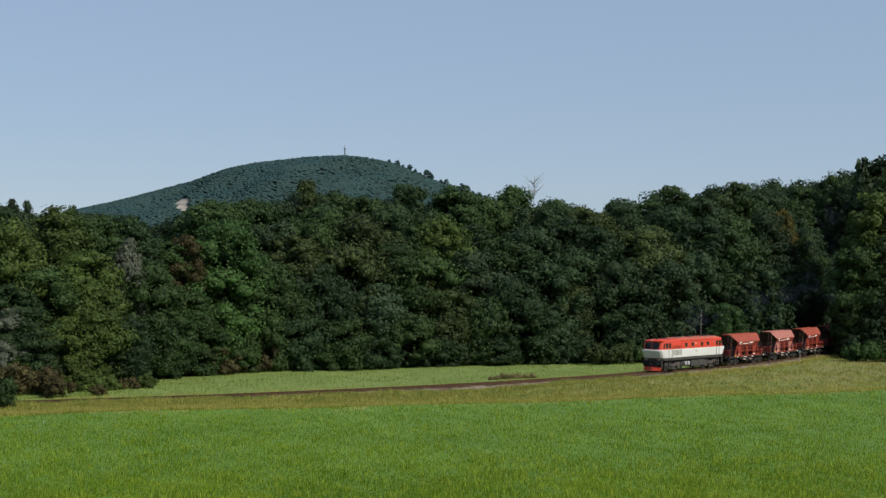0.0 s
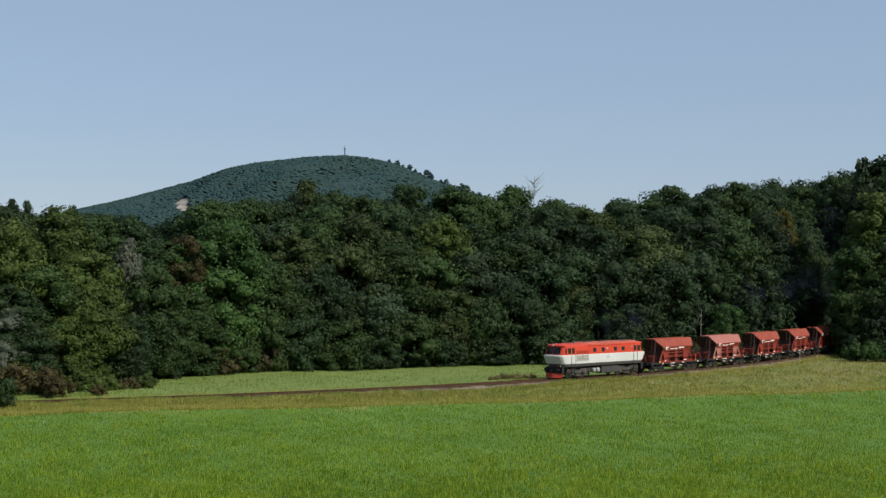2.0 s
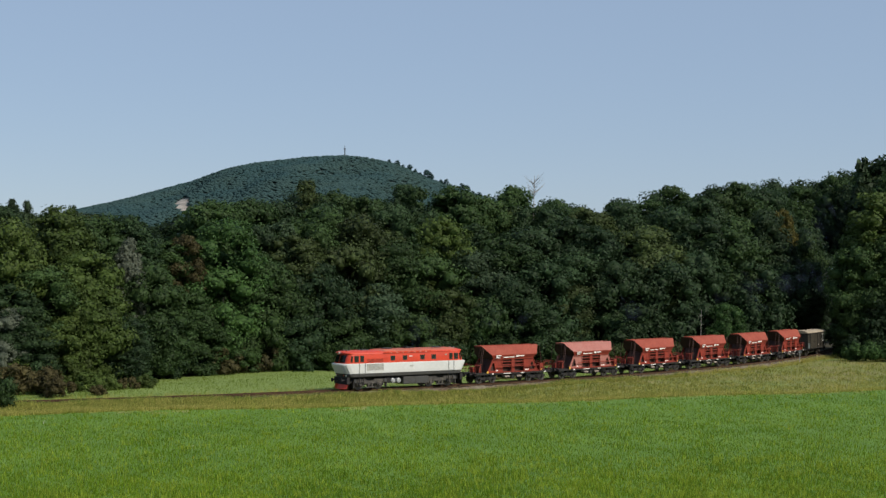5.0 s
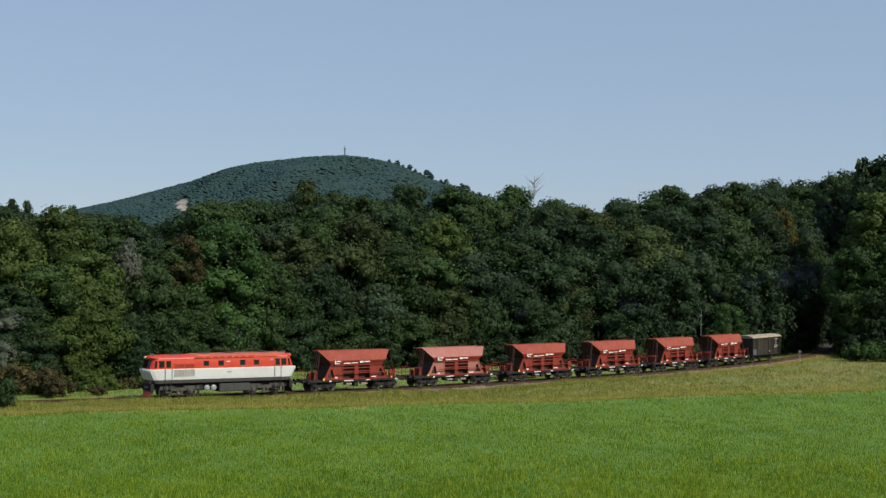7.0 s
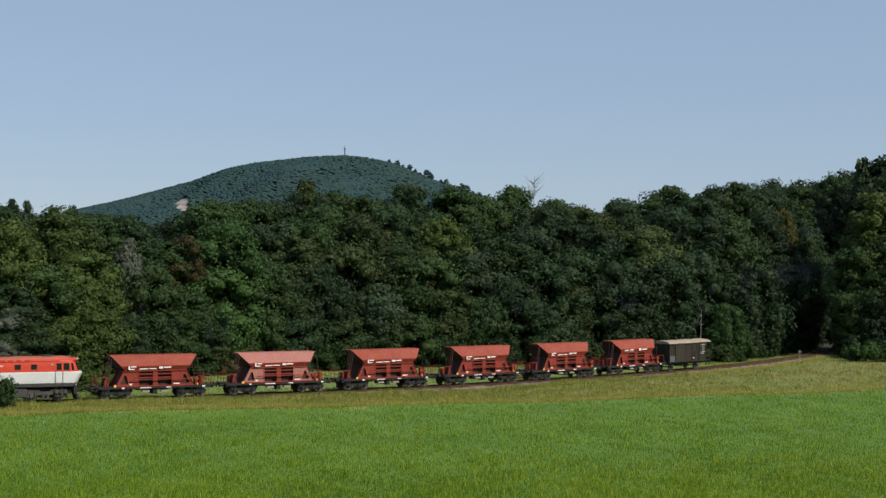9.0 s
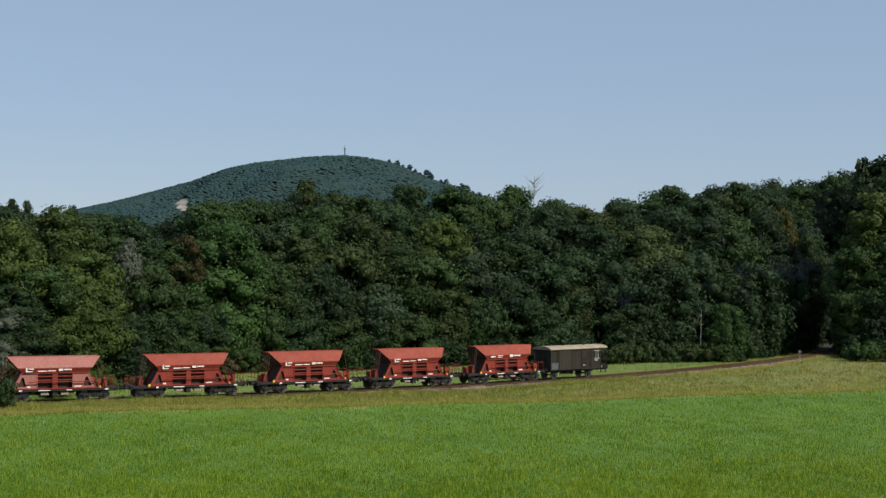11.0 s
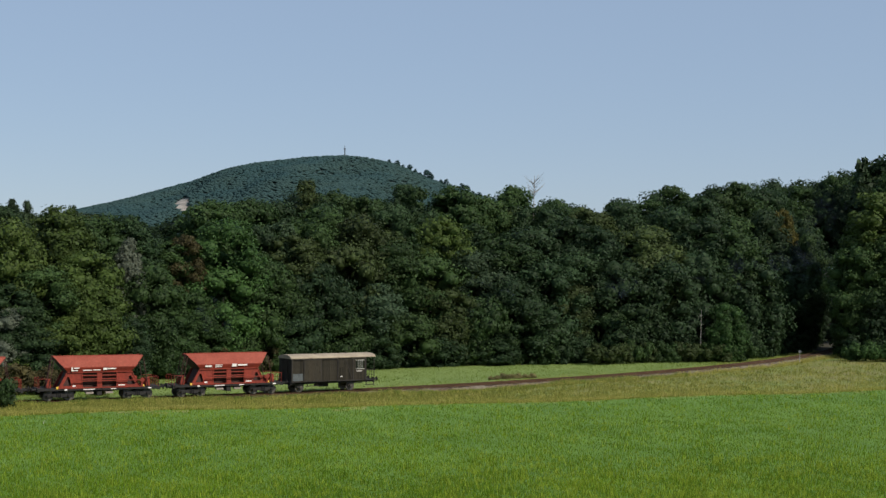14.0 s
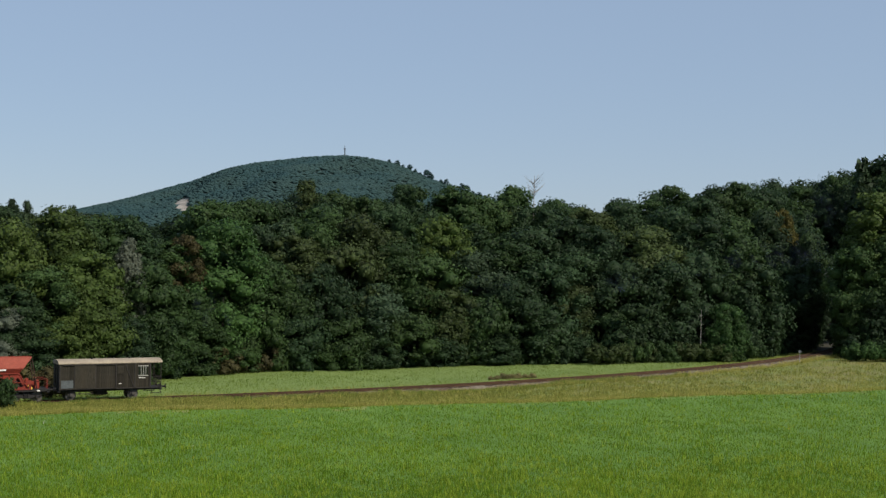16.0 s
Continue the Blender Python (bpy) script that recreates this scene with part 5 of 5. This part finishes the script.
def meadow_spots(y0, y1, power):
    def pick(rng, n):
        y = y0 + (y1 - y0) * rng.uniform(0, 1, n) ** power
        x = y * rng.uniform(-0.345, 0.345, n)
        ok = y < meadow_edge(x) + rng.normal(0, 3.2, n)
        return x[ok], y[ok]
    return pick


def near_spots(rng, n):
    y = 69 + 26 * rng.uniform(0, 1, n) ** 1.8
    return y * (0.36 * rng.uniform(0, 1, n) ** 0.7 - 0.02), y


def strip_spots(rng, n, power=1.1):
    u = rng.uniform(-0.345, 0.345, n)
    lo = 131.6 / (1 - 0.42 * u)
    s = np.arange(95.0, 262.0, 1.0)
    tx, ty, _, _ = track(s, 2.1)
    hi = np.interp(u, tx / ty, ty)
    hi = np.where(u > 0.275, 206, hi)
    y = lo + (hi - lo) * rng.uniform(0, 1, n) ** power
    return u * y, y


def straw_spots(rng, n):
    return strip_spots(rng, n, 3.2)


def low_verge_spots(rng, n):
    x, y, _, _ = track(100 + 95 * rng.uniform(0, 1, n) ** 1.1, rng.uniform(0.92, 2.8, n))
    return x, y


def flower_spots(rng, n):
    y = rng.uniform(72, 128, n)
    return y * rng.uniform(-0.33, 0.33, n), y


def rear_spots(rng, n):
    u = rng.uniform(-0.345, 0.262, n)
    s = np.arange(95.0, 250.0, 1.0)
    tx, ty, _, _ = track(s, -2.2)
    lo = np.interp(u, tx / ty, ty)
    hi = lo
    for q in range(12):
        hi = wood_edge(u * hi) + 0.8
    y = lo + (hi - lo) * rng.uniform(0, 1, n)
    ok = hi > lo
    return (u * y)[ok], y[ok]


def verge_spots(rng, n):
    s, side = rng.uniform(100, 250, n), np.where(rng.random(n) < 0.7, rng.uniform(1.7, 3.4, n), rng.uniform(-3.4, -1.8, n))
    x, y, _, _ = track(s, side)
    return x, y


blades("meadow_grass", "blade", "short lush green meadow grass", 300000, meadow_spots(70, 158, 1.7), 0.22, 0.05, 31)
blades("meadow_grass_tufts", "tuft", "taller yellowish tufts in the green meadow", 52000, meadow_spots(70, 150, 3.2), 0.38, 0.042, 32, 0.5, clump=0.16)
blades("tall_meadow_tufts", "tuft", "long bright grass tufts in the near meadow", 12000, near_spots, 0.46, 0.045, 38, 0.5, clump=0.12)
blades("dry_grass", "straw", "tall dry yellow grass along the railway", 60000, straw_spots, 0.38, 0.05, 33, 0.4, clump=0.25)
blades("verge_grass", "vergeblade", "green grass between dry stalks beside the railway", 56000, strip_spots, 0.34, 0.055, 34, 0.4, clump=0.35)
blades("rear_meadow_grass", "rearblade", "light green grass between track and wood", 50000, rear_spots, 0.18, 0.06, 35)
blades("track_side_weeds", "straw", "dry stalks growing beside the rails", 20000, verge_spots, 0.5, 0.045, 36, 0.3, clump=0.2)


blades("rail_side_grass", "rearblade", "green grass overgrowing the near rail", 26000, low_verge_spots, 0.40, 0.06, 37, 0.4, clump=0.2)
blades("meadow_flowers", "yellow", "scattered yellow flower heads in the meadow", 20, flower_spots, 0.27, 0.04, 41, 0.9)
blades("white_meadow_flowers", "sign", "scattered white flower heads in the meadow", 14, flower_spots, 0.27, 0.04, 42, 0.9)


# ---- exhaust smoke, in thin drifting flakes ----
def smoke_material():
    m = bpy.data.materials.new("thin_smoke")
    m.use_nodes = True
    n, l = m.node_tree.nodes, m.node_tree.links
    d, t, mix = n.new("ShaderNodeBsdfDiffuse"), n.new("ShaderNodeBsdfTransparent"), n.new("ShaderNodeMixShader")
    d.inputs[0].default_value = (0.026, 0.032, 0.050, 1)
    co, no, r = n.new("ShaderNodeTexCoord"), n.new("ShaderNodeTexNoise"), n.new("ShaderNodeMapRange")
    no.inputs["Scale"].default_value = 0.9
    r.inputs[1].default_value, r.inputs[2].default_value, r.inputs[3].default_value, r.inputs[4].default_value = 0.35, 0.7, 0.035, 0.12
    l.new(co.outputs["Object"], no.inputs[0]), l.new(no.outputs[0], r.inputs[0]), l.new(r.outputs[0], mix.inputs[0])
    l.new(t.outputs[0], mix.inputs[1]), l.new(d.outputs[0], mix.inputs[2])
    l.new(mix.outputs[0], n["Material Output"].inputs[0])
    return m


M["smoke"] = smoke_material()


def smoke_puff(seed, sx, sy, sz, n):
    rng = np.random.default_rng(seed)
    n = int(n * 1.7)
    c = rng.normal(0, 0.5, (n, 3)) * np.array([sx, sy, sz])
    V, F = [], []
    k = 11
    for i in range(n):
        nrm = Vector(rng.normal(size=3)).normalized()
        a = nrm.orthogonal().normalized()
        b = nrm.cross(a)
        r = rng.uniform(0.7, 1.5) * min(sx, sz) * 0.36
        ang = np.linspace(0, 2 * math.pi, k, endpoint=False)
        rad = r * (1 + 0.25 * np.sin(ang * 2 + rng.uniform(0, 6)) + rng.normal(0, 0.08, k))
        ring = c[i] + np.outer(np.cos(ang) * rad, a) + np.outer(np.sin(ang) * rad, b)
        mid = c[i] + np.array(nrm) * r * 0.25
        o = len(V) * (k + 1)
        V.append(np.concatenate([mid[None], ring]))
        F += [(o, o + 1 + j, o + 1 + (j + 1) % k) for j in range(k)]
    ob = from_arrays("smoke_puff", np.concatenate(V), F, "smoke")
    ob.visible_shadow = False
    return tagged(ob, "thin dark haze of diesel exhaust smoke", "smoke", "exhaust smoke", "stuff")


# puff, place on the line at the start, height, drift, metres carried along before it is left behind
SMOKE = [(smoke_puff(50, 3.0, 2.5, 7.0, 16), 252.0, 18.0, 0.02, 0), (smoke_puff(51, 3.2, 2.5, 5.0, 14), 247.0, 11.0, 0.04, 0),
         (smoke_puff(52, 4.5, 2.5, 2.2, 14), 232.0, 9.0, 0.12, 0), (smoke_puff(53, 4.5, 2.5, 2.0, 14), 216.0, 8.0, 0.15, 0),
         (smoke_puff(54, 3.0, 2.0, 1.6, 12), 203.0, 6.3, 0.15, 14), (smoke_puff(55, 3.0, 2.0, 1.5, 11), 201.0, 6.0, 0.15, 36), (smoke_puff(56, 3.0, 2.0, 1.5, 11), 200.0, 5.8, 0.15, 70)]


# ---- what moves ----
def gone(t):
    """Metres that the train has run by t seconds, gaining speed."""
    return 8.7395 * t + 0.14106 * t ** 2 - 0.002564 * t ** 3


def ride(s, half):
    """Pose of a vehicle whose bogies stand half before and behind s on the line."""
    xa, ya, za, _ = (float(q) for q in track(s - half))
    xb, yb, zb, _ = (float(q) for q in track(s + half))
    front = Vector((xa - xb, ya - yb, za - zb)).normalized()
    side = Vector((0, 0, 1)).cross(front).normalized()
    m = Matrix((front, side, front.cross(side))).transposed().to_4x4()
    return Matrix.Translation(((xa + xb) / 2, (ya + yb) / 2, (za + zb) / 2)) @ m


def motions():
    for thing, s0, half, _ in TRAIN:
        walk(thing, [(t / 2, ride(s0 - gone(t / 2), half)) for t in range(33)])
        for wheel in [q for q in thing.children_recursive if q.name.startswith("wheelset")]:
            at = wheel.matrix_basis.translation.copy()
            r = at.z
            walk(wheel, [(t / 30, pose(*at) @ Matrix.Rotation(gone(t / 30) / r, 4, "Y")) for t in range(481)])

    for puff, s0, rise, drift, stop in SMOKE:
        rows = []
        for t in range(33):
            run = min(gone(t / 2), stop)
            x, y, z, th = (float(q) for q in track(s0 - run))
            free = t / 2 if stop == 0 else max(0.0, t / 2 - 0.11 * stop)
            rows.append((t / 2, pose(x - drift * free, y + 0.2 * free, z + rise + 0.32 * free, 0, 0, 4 * free)))
        walk(puff, rows)


motions()
